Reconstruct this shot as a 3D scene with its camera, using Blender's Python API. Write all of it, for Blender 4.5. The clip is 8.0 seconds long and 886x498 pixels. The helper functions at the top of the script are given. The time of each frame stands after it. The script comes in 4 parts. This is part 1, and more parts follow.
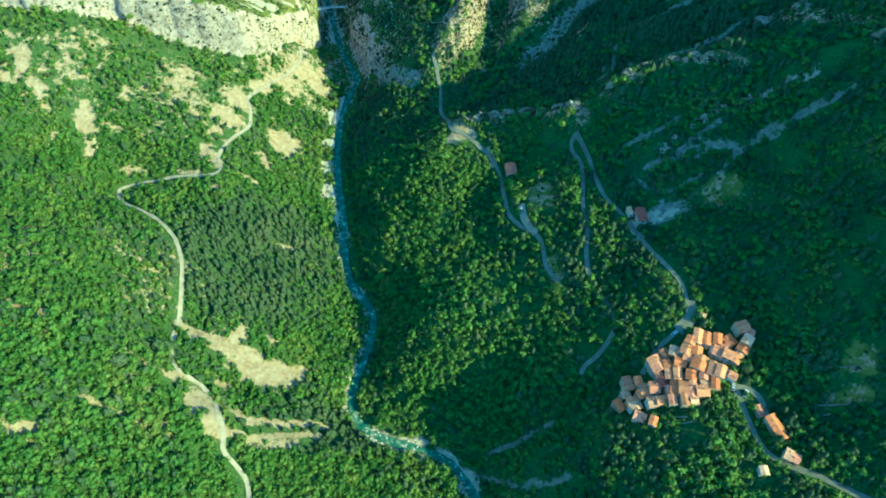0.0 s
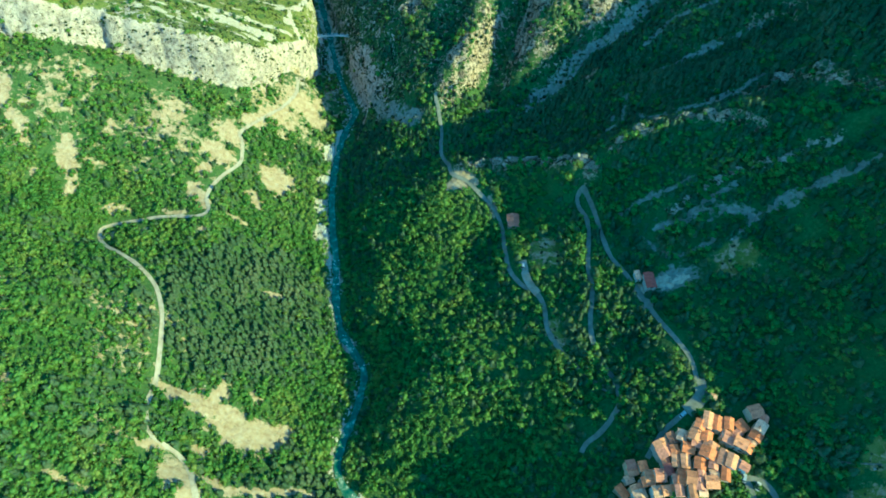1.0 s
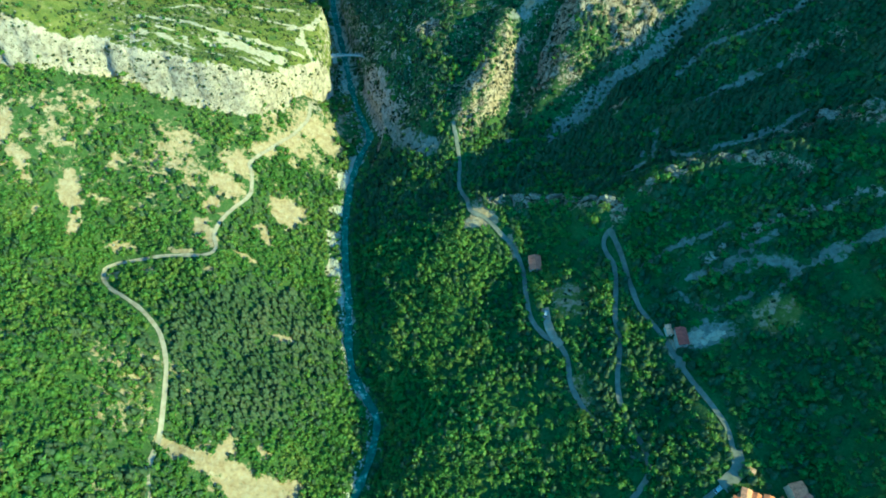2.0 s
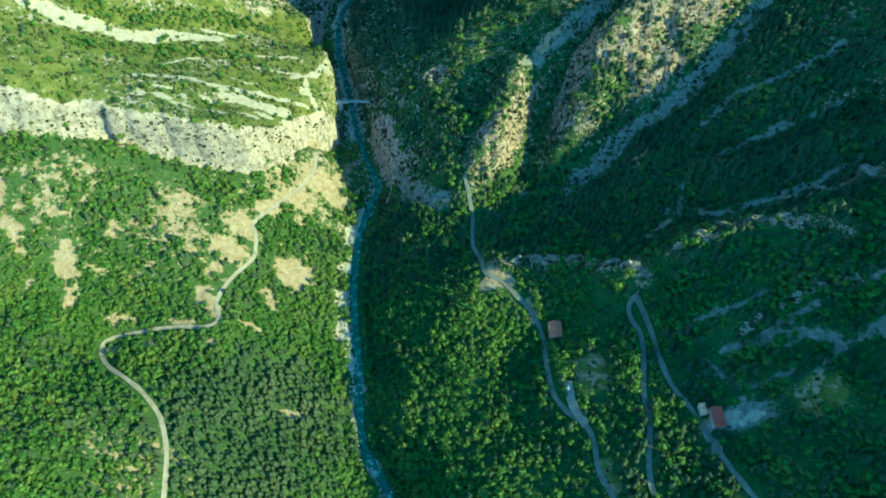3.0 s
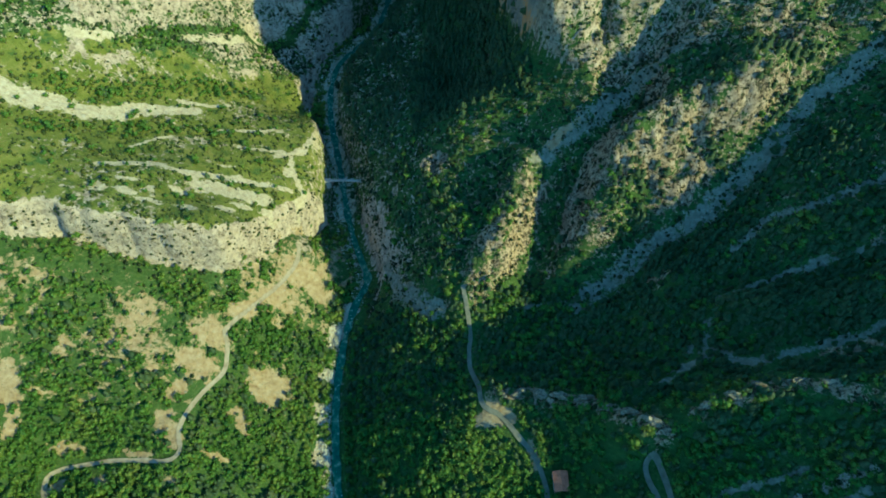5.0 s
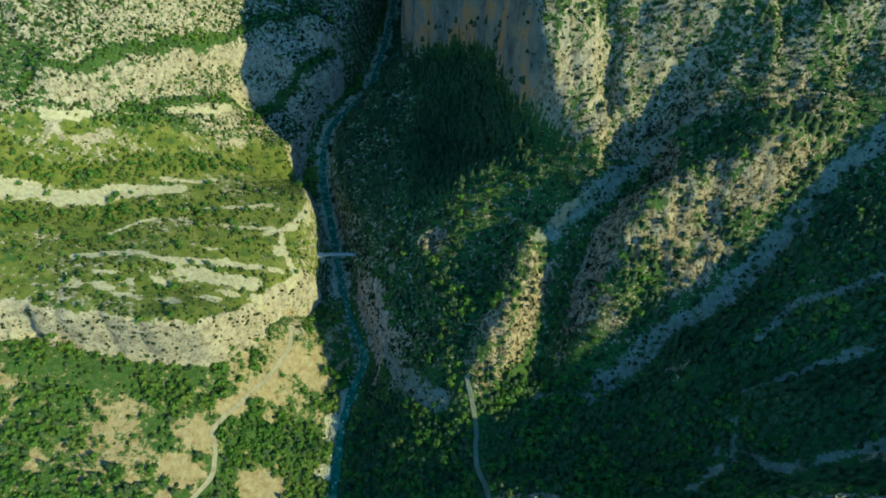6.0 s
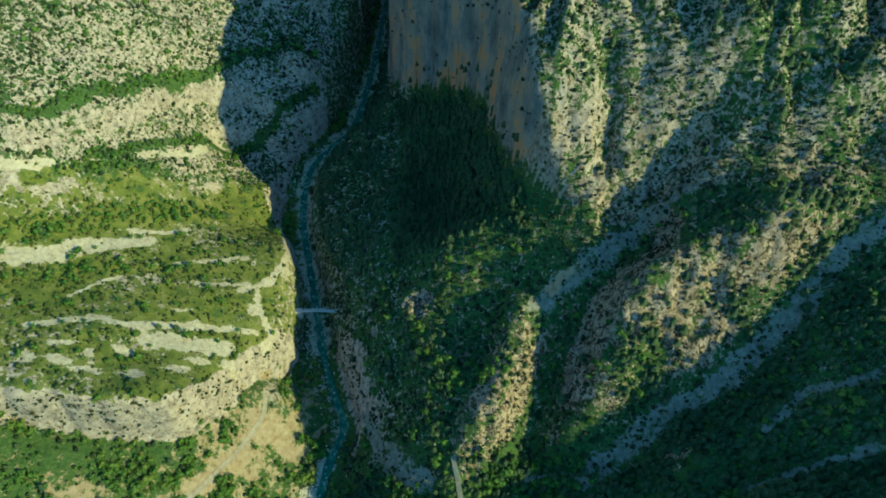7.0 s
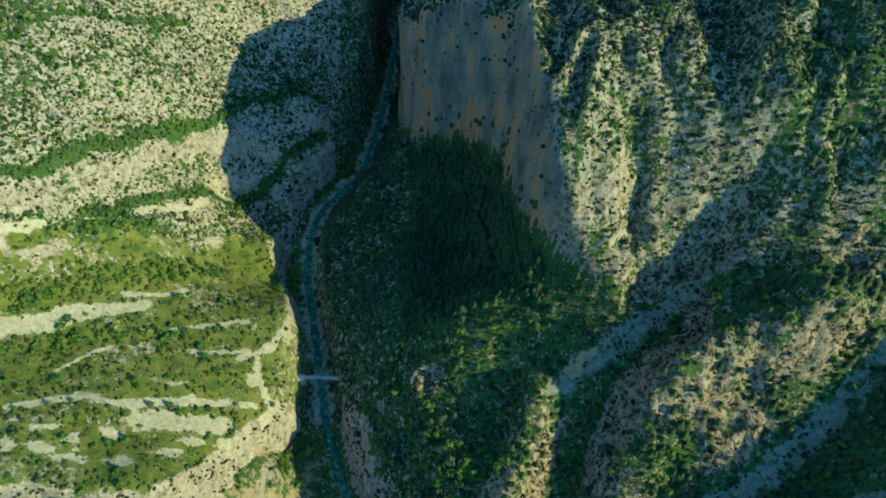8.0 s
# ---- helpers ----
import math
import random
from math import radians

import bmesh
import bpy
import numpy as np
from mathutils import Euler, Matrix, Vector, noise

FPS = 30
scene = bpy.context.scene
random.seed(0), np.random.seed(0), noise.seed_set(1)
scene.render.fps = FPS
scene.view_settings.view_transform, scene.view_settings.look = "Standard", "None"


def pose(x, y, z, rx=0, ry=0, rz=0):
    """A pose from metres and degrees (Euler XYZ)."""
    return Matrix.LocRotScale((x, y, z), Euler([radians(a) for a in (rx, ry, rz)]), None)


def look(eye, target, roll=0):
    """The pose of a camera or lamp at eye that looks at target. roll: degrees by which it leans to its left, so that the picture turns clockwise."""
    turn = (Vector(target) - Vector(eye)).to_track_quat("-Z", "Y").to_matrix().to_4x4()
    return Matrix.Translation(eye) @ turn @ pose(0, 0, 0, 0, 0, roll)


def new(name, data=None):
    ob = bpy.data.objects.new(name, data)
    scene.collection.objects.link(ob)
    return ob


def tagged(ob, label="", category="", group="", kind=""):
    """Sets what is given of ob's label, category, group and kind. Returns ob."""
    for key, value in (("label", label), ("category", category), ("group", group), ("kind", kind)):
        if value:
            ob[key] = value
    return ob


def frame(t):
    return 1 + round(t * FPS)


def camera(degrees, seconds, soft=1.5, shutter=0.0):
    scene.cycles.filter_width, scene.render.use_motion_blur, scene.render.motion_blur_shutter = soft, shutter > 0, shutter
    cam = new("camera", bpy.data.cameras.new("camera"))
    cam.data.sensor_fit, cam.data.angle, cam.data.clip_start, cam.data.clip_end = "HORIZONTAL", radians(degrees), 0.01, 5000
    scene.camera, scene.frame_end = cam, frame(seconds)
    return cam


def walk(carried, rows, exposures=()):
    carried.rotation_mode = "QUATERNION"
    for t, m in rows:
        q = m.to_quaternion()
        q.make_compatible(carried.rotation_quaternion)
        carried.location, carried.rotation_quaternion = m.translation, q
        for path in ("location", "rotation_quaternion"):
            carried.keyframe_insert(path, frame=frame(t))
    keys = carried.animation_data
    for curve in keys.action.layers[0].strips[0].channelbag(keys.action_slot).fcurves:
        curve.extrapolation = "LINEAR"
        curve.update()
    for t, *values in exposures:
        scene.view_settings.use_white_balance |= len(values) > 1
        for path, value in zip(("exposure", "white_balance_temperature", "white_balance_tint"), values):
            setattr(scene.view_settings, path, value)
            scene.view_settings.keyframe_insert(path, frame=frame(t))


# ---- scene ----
# ---- the camera and its flight ----
cam = camera(68.9, 8.0, soft=1.75)
PATH = [
    (0, (2.107, -6.948, 319.258), (2.093, -5.855, 317.583), -0.6),
    (0.5, (1.575, 10.567, 319.344), (1.586, 11.669, 317.675), 1.4),
    (1, (0.95, 28.194, 319.426), (0.948, 29.295, 317.756), 1.7),
    (1.5, (0.25, 45.907, 319.485), (0.222, 46.981, 317.798), 1.2),
    (1.7, (-0.066, 53.126, 319.49), (-0.103, 54.195, 317.8), 0.7),
    (2.8, (-1.961, 93.492, 319.415), (-2.051, 94.581, 317.74), -2.9),
    (3, (-2.295, 100.84, 319.411), (-2.388, 101.932, 317.738), -3.2),
    (3.5, (-3.033, 119.129, 319.447), (-3.118, 120.219, 317.773), -2.0),
    (4, (-3.695, 137.484, 319.539), (-3.793, 138.571, 317.864), -1.6),
    (4.5, (-4.377, 156.004, 319.652), (-4.463, 157.089, 317.974), -0.6),
    (4.7, (-4.739, 163.559, 319.656), (-4.821, 164.646, 317.979), -0.5),
    (5.8, (-7.312, 205.868, 319.391), (-7.398, 207.015, 317.755), -2.8),
    (6, (-7.849, 213.444, 319.38), (-7.929, 214.603, 317.753), -2.3),
    (6.5, (-9.31, 231.928, 319.489), (-9.364, 233.107, 317.874), -0.4),
    (7, (-10.946, 249.986, 319.697), (-10.976, 251.165, 318.082), 0.5),
    (7.5, (-12.784, 267.901, 319.867), (-12.863, 269.082, 318.255), -2.0),
    (8, (-14.622, 285.703, 319.993), (-14.677, 286.913, 318.401), 0.2),
]
EXPOSURES = [(0.0, 2.04, 4080, -42), (3.5, 1.78, 4250, -36), (6.0, 1.18, 4620, -31), (8.0, 1.22, 4580, -30)]
walk(cam, [(t, look(eye, target, roll)) for t, eye, target, roll in PATH], EXPOSURES)

# ---- sky and sun ----
SUN_ELEVATION, SUN_FROM = radians(27), Vector((1.0, -0.46, 0.0)).normalized()
world = bpy.data.worlds.new("sky")
scene.world = world
world.use_nodes = True
sky = world.node_tree.nodes.new("ShaderNodeTexSky")
sky.sky_type, sky.sun_disc = "NISHITA", False
sky.air_density, sky.dust_density, sky.ozone_density = 1.0, 0.2, 5.0
sky.sun_elevation, sky.sun_rotation = SUN_ELEVATION, math.atan2(SUN_FROM.x, SUN_FROM.y)
world.node_tree.links.new(sky.outputs["Color"], world.node_tree.nodes["Background"].inputs["Color"])
world.node_tree.nodes["Background"].inputs["Strength"].default_value = 0.122
sun = new("sun", bpy.data.lights.new("sun", "SUN"))
sun.data.energy, sun.data.angle, sun.data.color = 3.2, radians(0.5), (1.0, 0.735, 0.31)
sun.matrix_world = look((SUN_FROM * math.cos(SUN_ELEVATION) + Vector((0, 0, math.sin(SUN_ELEVATION)))) * 900, (0, 0, 0))


# ---- the shape of the land ----
# Each landform is a line of heights (x, y, z); the ground is stretched smoothly between the lines.
RIVER = [(118, -60), (84, -20), (50, 20), (27, 50), (15, 72), (4, 86), (-11, 93), (-29, 98), (-45, 106), (-52, 118), (-51, 132), (-45, 152), (-43, 173), (-50, 186), (-59, 199), (-65, 222), (-68, 248), (-73, 272),
         (-77, 300), (-78, 322), (-77, 346), (-74, 364), (-69, 381), (-75, 396), (-82, 412), (-88, 429), (-94, 450), (-100, 472), (-107, 496),
         (-115, 524), (-119, 553), (-117, 580), (-105, 602), (-92, 624), (-86, 665), (-82, 720), (-80, 800), (-76, 900)]
WATER_Z = -34.0
LEFT_BANK = [(-77, 134, -27), (-83, 105, -14), (-64, 122, -30), (-112, 115, 0), (-113, 154, -4), (-70, 187, -23), (-96, 211, -17),
             (-137, 181, 11), (-140, 253, 7), (-112, 300, -18), (-103, 362, -21), (-113, 389, -5), (-30, 60, -18), (-70, 70, -6)]
LEFT_SLOPE = [(-137, 144, 10), (-135, 113, 34), (-139, 90, 36), (-112, 94, 20), (-156, 126, 48), (-172, 127, 60), (-169, 79, 48),
              (-161, 163, 31), (-176, 194, 30), (-195, 174, 51), (-162, 238, 3), (-199, 242, 3), (-185, 257, 6), (-222, 246, 22),
              (-245, 245, 30), (-223, 272, 27), (-242, 290, 45), (-210, 307, 39), (-173, 286, 21), (-168, 312, 20), (-134, 354, 8)]
CLIFF_FOOT = [(-170, 345, 24), (-196, 345, 35), (-225, 340, 52), (-246, 338, 62), (-300, 330, 74), (-380, 320, 110), (-150, 350, 16)]
LEFT_FAR = [(-300, 240, 60), (-280, 150, 85), (-240, 80, 90), (-230, 20, 90), (-400, 200, 120), (-100, 0, 16), (-20, 0, -6), (-420, 0, 150)]
RIGHT_BANK = [(-35, 218, -12), (-19, 229, -10), (-45, 279, -16), (-20, 261, -4), (-6, 158, -5), (27, 133, -6), (35, 143, 1), (14, 210, -1),
              (66, 151, 19), (67, 114, 13), (45, 215, 18), (41, 255, 9), (6, 281, 10), (40, 279, 20), (-6, 307, 1), (-38, 330, -12),
              (-55, 345, -24), (-20, 130, -18), (20, 105, -20)]
VILLAGE_HILL = [(78, 258, 29), (93, 164, 28), (86, 197, 31), (105, 201, 33), (120, 201, 39), (112, 153, 41), (133, 176, 45), (137, 127, 39),
                (84, 98, 23), (120, 121, 38), (142, 85, 37), (76, 80, 26), (114, 81, 40), (158, 123, 50), (149, 149, 46), (170, 95, 48),
                (177, 129, 66), (168, 140, 58), (155, 172, 54), (184, 198, 72), (157, 190, 55)]
RIDGE = [(72, 264, 36), (105, 273, 61), (116, 280, 66), (122, 261, 60), (129, 236, 51), (152, 270, 79), (151, 255, 68), (148, 241, 64), (185, 258, 87)]
GULLY = [(89, 302, 42), (60, 315, 22), (30, 325, 10), (70, 346, 25), (58, 362, 33), (107, 332, 52), (145, 313, 66), (82, 369, 44),
         (115, 372, 60), (133, 361, 67), (148, 368, 78), (20, 350, 15), (180, 330, 80)]
SPUR = [(-3, 345, 8), (-19, 361, 19), (-42, 384, 2), (-56, 400, 0), (25, 382, 31), (18, 391, 38), (48, 392, 42), (35, 408, 45), (-37, 409, 16),
        (-66, 427, 0), (88, 389, 60), (118, 385, 67), (130, 394, 74), (102, 406, 72), (70, 415, 75), (80, 419, 82), (130, 423, 95),
        (151, 432, 101), (158, 419, 98), (32, 423, 53), (8, 434, 44), (-15, 455, 42), (0, 457, 54)]
BOWL = [(-82, 592, -6), (-98, 558, -10), (-103, 527, -12), (-97, 497, -9), (-85, 472, -5), (-76, 450, -7), (-70, 425, -6), (-66, 462, 8), (-56, 504, 13), (-46, 522, 16), (-72, 529, -4), (-70, 570, -2), (-56, 604, 11), (-52, 598, 6), (-34, 590, 18), (-18, 582, 30), (-4, 564, 42), (5, 546, 50), (12, 515, 57), (17, 490, 63), (22, 470, 68), (-24, 566, 16), (-10, 540, 22), (-2, 512, 25), (4, 486, 34), (-22, 530, 10), (-24, 500, 14), (-22, 480, 26),
        (24, 466, 66), (64, 448, 78), (94, 452, 89), (125, 445, 108), (151, 446, 109)]
# Mostly out of view; heights guessed and raised to shade the eastern slopes.
RIGHT_FAR = [(255, 75, 108), (240, 200, 142), (215, 250, 104), (202, 282, 98), (250, 300, 142), (240, 400, 140), (300, 480, 190), (130, 20, 40), (200, 30, 52), (420, 250, 130), (420, 20, 80)]
TERRACE = [(-135, 361, 42), (-153, 361, 53), (-145, 365, 48), (-188, 372, 62), (-228, 350, 74), (-246, 352, 92), (-300, 345, 110), (-159, 384, 42), (-169, 397, 46),
           (-115, 392, 8), (-108, 431, 1), (-120, 410, 12), (-104, 421, -3), (-99, 444, -13), (-205, 423, 48), (-231, 433, 62), (-147, 457, 17), (-180, 469, 26),
           (-116, 470, 4), (-108, 460, 2), (-113, 486, -3), (-188, 501, 31), (-184, 521, 30), (-221, 475, 57), (-204, 520, 53), (-162, 522, 1), (-143, 536, -9), (-132, 513, -22)]
FAR_WALL = [(-175, 568, 6), (-154, 574, -14), (-146, 580, -19), (-143, 600, 9), (-127, 635, 24), (-97, 680, -5), (-114, 627, -6), (-161, 660, 27),
            (-175, 592, 42), (-175, 604, 48), (-199, 578, 69), (-225, 532, 94), (-238, 485, 93), (-235, 512, 89), (-300, 480, 120), (-300, 620, 160),
            (-190, 680, 75), (-130, 720, 60), (-220, 800, 150), (-110, 800, 90), (-420, 700, 220), (-400, 450, 170)]
TOWER = [(62, 447, 78), (78, 477, 103), (25, 488, 128), (42, 500, 141), (52, 513, 147), (88, 494, 134), (93, 477, 101), (95, 455, 89), (115, 468, 110),
         (115, 495, 160), (145, 479, 133), (150, 461, 120), (163, 474, 144), (91, 536, 152), (15, 545, 148), (10, 600, 138), (-30, 640, 108), (60, 620, 132), (-10, 680, 88), (-45, 700, 80),
         (150, 560, 172), (280, 520, 205), (125, 445, 108), (30, 470, 96), (160, 446, 110), (260, 450, 165), (0, 760, 85), (80, 680, 120), (200, 800, 150), (420, 700, 220)]
# The brinks of the two high layers, walked with the upper ground on the right hand.
TERRACE_BRINK = [(-90, 900), (-90, 720), (-100, 640), (-124, 588), (-134, 540), (-122, 512), (-112, 492), (-104, 470), (-98, 446), (-102, 425), (-114, 400), (-125, 376), (-138, 358), (-170, 352),
                 (-200, 351), (-209, 350), (-213, 354), (-220, 353), (-227, 347), (-246, 342), (-300, 336), (-420, 322), (-900, 300)]
TOWER_BRINK = [(900, 440), (300, 452), (160, 442), (95, 449), (62, 445), (44, 458), (30, 468), (22, 486), (14, 520), (6, 556), (-14, 584), (-44, 606), (-60, 640), (-66, 720), (-64, 900)]


# Crests (plus) and gullies (minus) too narrow for the lines above: height, half width, line.
FOLDS = [(9, 8, [(-5, 343), (7, 364), (18, 392), (22, 412)]), (-12, 9, [(30, 362), (38, 385), (48, 402), (56, 418), (80, 436)]), (11, 11, [(62, 384), (72, 406), (95, 416), (126, 428), (150, 446)]),
         (-5, 10, [(36, 345), (72, 352), (95, 366), (118, 378), (140, 398), (165, 420), (230, 448)]), (6, 7, [(68, 268), (80, 268), (105, 275), (130, 281), (165, 272), (215, 256)]), (-7, 12, [(60, 318), (92, 300), (130, 297), (175, 300)]),
         (5, 9, [(100, 345), (118, 352), (150, 350), (190, 356)]), (4, 8, [(120, 325), (150, 322), (190, 326)]), (-5, 9, [(110, 338), (150, 335), (190, 340)]), (4, 8, [(-40, 425), (-25, 415), (-20, 395)]), (5, 6, [(8, 292), (40, 289), (75, 270)])]
MORE_FOLDS = [(-7, 9, [(70, 452), (92, 468), (110, 482), (128, 520)]), (6, 9, [(92, 446), (112, 462), (150, 470), (200, 490)]), (-5, 8, [(140, 445), (160, 458), (210, 470)]), (2, 10, [(0, 245), (-15, 205), (5, 170), (40, 150)]), (-1.5, 12, [(24, 235), (30, 200), (40, 175)])]


def stretched(*landforms):
    """A height for every place, from lines of known heights: distances as the kernel, and a plane beneath."""
    nodes = np.array([p for line in landforms for p in line], float)
    xy = nodes[:, :2]
    gap = np.sqrt(((xy[:, None] - xy[None]) ** 2).sum(axis=2) + 4.0)
    n = len(nodes)
    full = np.zeros((n + 3, n + 3))
    full[:n, :n] = -gap + 0.4 * np.eye(n)
    full[:n, n], full[:n, n + 1:] = 1, xy
    full[n, :n], full[n + 1:, :n] = 1, xy.T
    weight = np.linalg.solve(full, np.concatenate([nodes[:, 2], np.zeros(3)]))

    def height(x, y):
        flat_x, flat_y = np.ravel(x), np.ravel(y)
        z = weight[n] + weight[n + 1] * flat_x + weight[n + 2] * flat_y
        for (px, py), w in zip(xy, weight[:n]):
            z = z - w * np.sqrt((flat_x - px) ** 2 + (flat_y - py) ** 2 + 4.0)
        return z.reshape(np.shape(x))
    return height


def along(line, x, y):
    """Distance from a polyline, which side it is on (left hand: positive), and how far along it."""
    best, side, run, walked = np.full(np.shape(x), 1e9), np.zeros(np.shape(x)), np.zeros(np.shape(x)), 0.0
    for (ax, ay), (bx, by) in zip(line[:-1], line[1:]):
        dx, dy = bx - ax, by - ay
        size = math.hypot(dx, dy)
        t = np.clip(((x - ax) * dx + (y - ay) * dy) / size ** 2, 0, 1)
        d = np.hypot(x - ax - t * dx, y - ay - t * dy)
        nearer = d < best - 1e-9
        best = np.where(nearer, d, best)
        side = np.where(nearer, np.sign(dx * (y - ay) - dy * (x - ax)), side)
        run = np.where(nearer, walked + t * size, run)
        walked += size
    return best, side, run


def smooth(a, b, v):
    t = np.clip((v - a) / (b - a), 0, 1)
    return t * t * (3 - 2 * t)


def lattice(seed):
    table = np.random.RandomState(seed).rand(256, 256)

    def at(x, y):
        x0, y0 = np.floor(x), np.floor(y)
        u, v = x - x0, y - y0
        u, v = u * u * (3 - 2 * u), v * v * (3 - 2 * v)
        i, j = x0.astype(int) % 256, y0.astype(int) % 256
        k, m = (i + 1) % 256, (j + 1) % 256
        return (table[i, j] * (1 - u) + table[k, j] * u) * (1 - v) + (table[i, m] * (1 - u) + table[k, m] * u) * v
    return at


def grain(seed, x, y, size, octaves=4):
    """Fractal noise between about -1 and 1."""
    total, gain = 0.0, 1.0
    for o in range(octaves):
        total = total + gain * (lattice(seed + o)(x / size * 2 ** o, y / size * 2 ** o) * 2 - 1)
        gain *= 0.5
    return total


LOW = stretched([(x, y, WATER_Z - 0.5) for x, y in RIVER], LEFT_BANK, LEFT_SLOPE, CLIFF_FOOT, LEFT_FAR, RIGHT_BANK, VILLAGE_HILL, RIDGE, GULLY, SPUR, BOWL, RIGHT_FAR)
HIGH_LEFT = stretched(TERRACE, FAR_WALL)
HIGH_RIGHT = stretched(TOWER)


def land(x, y):
    """Height of the ground, and how far up each of the two brinks the place is (0 below, 1 above)."""
    wob = 5.0 * grain(11, x, y, 26) + 1.6 * grain(17, x, y, 6, 2)
    river, _, _ = along(RIVER, x, y)
    low = LOW(x, y)
    d, s, run = along(TERRACE_BRINK, x, y)
    left = 0.55 * wob - d * s
    up_left = smooth(-1.5, 5.5, left)
    d, s, run = along(TOWER_BRINK, x, y)
    right = 0.5 * wob * smooth(0, 30, run - 850) - d * s
    soft = 1 - smooth(820, 900, run)
    up_right = smooth(-2 - 8 * soft, 5 + 8 * soft, right)
    z = low
    z = z + (np.maximum(HIGH_LEFT(x, y), low - 4) - z) * up_left
    z = z + (np.maximum(HIGH_RIGHT(x, y), low - 4) - z) * up_right
    for high, half, line in FOLDS + MORE_FOLDS:
        z = z + high * (1 - smooth(0, 2.0 * half, along(line, x, y)[0] + 1.5 * wob * (half > 7) / 4))
    # the far wall lies in tilted beds: ledges and small cliffs; the tower's front is ribbed from top to foot
    bed_at = (z + 0.86 * x + 5 * grain(101, x, y, 45, 3)) / 21
    step = bed_at - np.floor(bed_at)
    beds = smooth(-15, 15, y - (470 + (x + 240) * 0.75)) * smooth(0.6, 1, up_left)
    z = z + 10 * (smooth(0.35, 0.68, step) - step) * beds
    ribs = 1 - 2 * np.abs(grain(107, x + 5 * grain(103, x, y, 18, 2), 0.3 * y, 24, 3))
    z = z + 7.5 * ribs * smooth(0.7, 1, up_right) * smooth(449, 475, y)
    z = z + 1.1 * grain(23, x, y, 24) * smooth(8, 30, river)
    bed = WATER_Z - 0.9 + 0.03 * np.maximum(river - 5, 0) ** 2
    z = np.where(river < 14, np.minimum(z, np.maximum(bed, z - (14 - river) * 1.2)) * smooth(14, 6, river) + z * (1 - smooth(14, 6, river)), z)
    z = np.where(river < 14, np.maximum(z, np.minimum(WATER_Z - 1.2 + 0.6 * np.maximum(river - 1.5, 0), WATER_Z + 0.5)), z)
    z = np.where(river < 1.5, WATER_Z - 1.2, z)
    return z, up_left, up_right


# ---- materials ----
def nodes_of(name, rough=0.9):
    mat = bpy.data.materials.new(name)
    mat.use_nodes = True
    tree = mat.node_tree
    bsdf = tree.nodes["Principled BSDF"]
    bsdf.inputs["Roughness"].default_value = rough
    bsdf.inputs["Specular IOR Level"].default_value = 0.25
    return mat, tree, bsdf


def add(tree, kind, **values):
    node = tree.nodes.new(kind)
    for key, value in values.items():
        if key == "operation":
            node.operation = value
        elif key == "data_type":
            node.data_type = value
        elif key == "attribute_name":
            node.attribute_name = value
        else:
            node.inputs[key].default_value = value
    return node


def link(tree, a, b):
    tree.links.new(a, b)


def noise_of(tree, size, detail=6.0, rough=0.6, squash=None):
    """Noise of a given size in metres, in the object's own space."""
    coord = tree.nodes.new("ShaderNodeTexCoord")
    tex = add(tree, "ShaderNodeTexNoise", Scale=1.0 / size, Detail=detail, Roughness=rough)
    if squash:
        m = add(tree, "ShaderNodeMapping", Scale=squash)
        link(tree, coord.outputs["Object"], m.inputs["Vector"])
        link(tree, m.outputs["Vector"], tex.inputs["Vector"])
    else:
        link(tree, coord.outputs["Object"], tex.inputs["Vector"])
    return tex.outputs["Fac"]


def ramp(tree, fac, stops):
    r = tree.nodes.new("ShaderNodeValToRGB")
    while len(r.color_ramp.elements) < len(stops):
        r.color_ramp.elements.new(0.5)
    for e, (at, colour) in zip(r.color_ramp.elements, stops):
        e.position, e.color = at, (*colour, 1)
    link(tree, fac, r.inputs["Fac"])
    return r.outputs["Color"]


def blend(tree, fac, a, b):
    m = add(tree, "ShaderNodeMix", data_type="RGBA")
    link(tree, fac, m.inputs[0])
    link(tree, a, m.inputs[6])
    link(tree, b, m.inputs[7])
    return m.outputs[2]


def math_node(tree, op, a, b):
    m = add(tree, "ShaderNodeMath", operation=op)
    for i, v in enumerate((a, b)):
        if isinstance(v, (int, float)):
            m.inputs[i].default_value = v
        else:
            link(tree, v, m.inputs[i])
    return m.outputs[0]


def torn(tree, name, noise_fac, spread=0.9, sharp=5.0):
    """A mask of the mesh with an edge torn by noise."""
    a = add(tree, "ShaderNodeAttribute", attribute_name=name).outputs["Fac"]
    n = math_node(tree, "MULTIPLY", math_node(tree, "SUBTRACT", noise_fac, 0.5), spread * 2)
    v = math_node(tree, "ADD", math_node(tree, "MULTIPLY", math_node(tree, "SUBTRACT", math_node(tree, "ADD", a, n), 0.5), sharp), 0.5)
    c = add(tree, "ShaderNodeClamp")
    link(tree, v, c.inputs[0])
    return math_node(tree, "MULTIPLY", c.outputs[0], math_node(tree, "GREATER_THAN", a, 0.02))


def bump(tree, bsdf, height, strength, distance):
    b = add(tree, "ShaderNodeBump", Strength=strength, Distance=distance)
    link(tree, height, b.inputs["Height"])
    link(tree, b.outputs["Normal"], bsdf.inputs["Normal"])


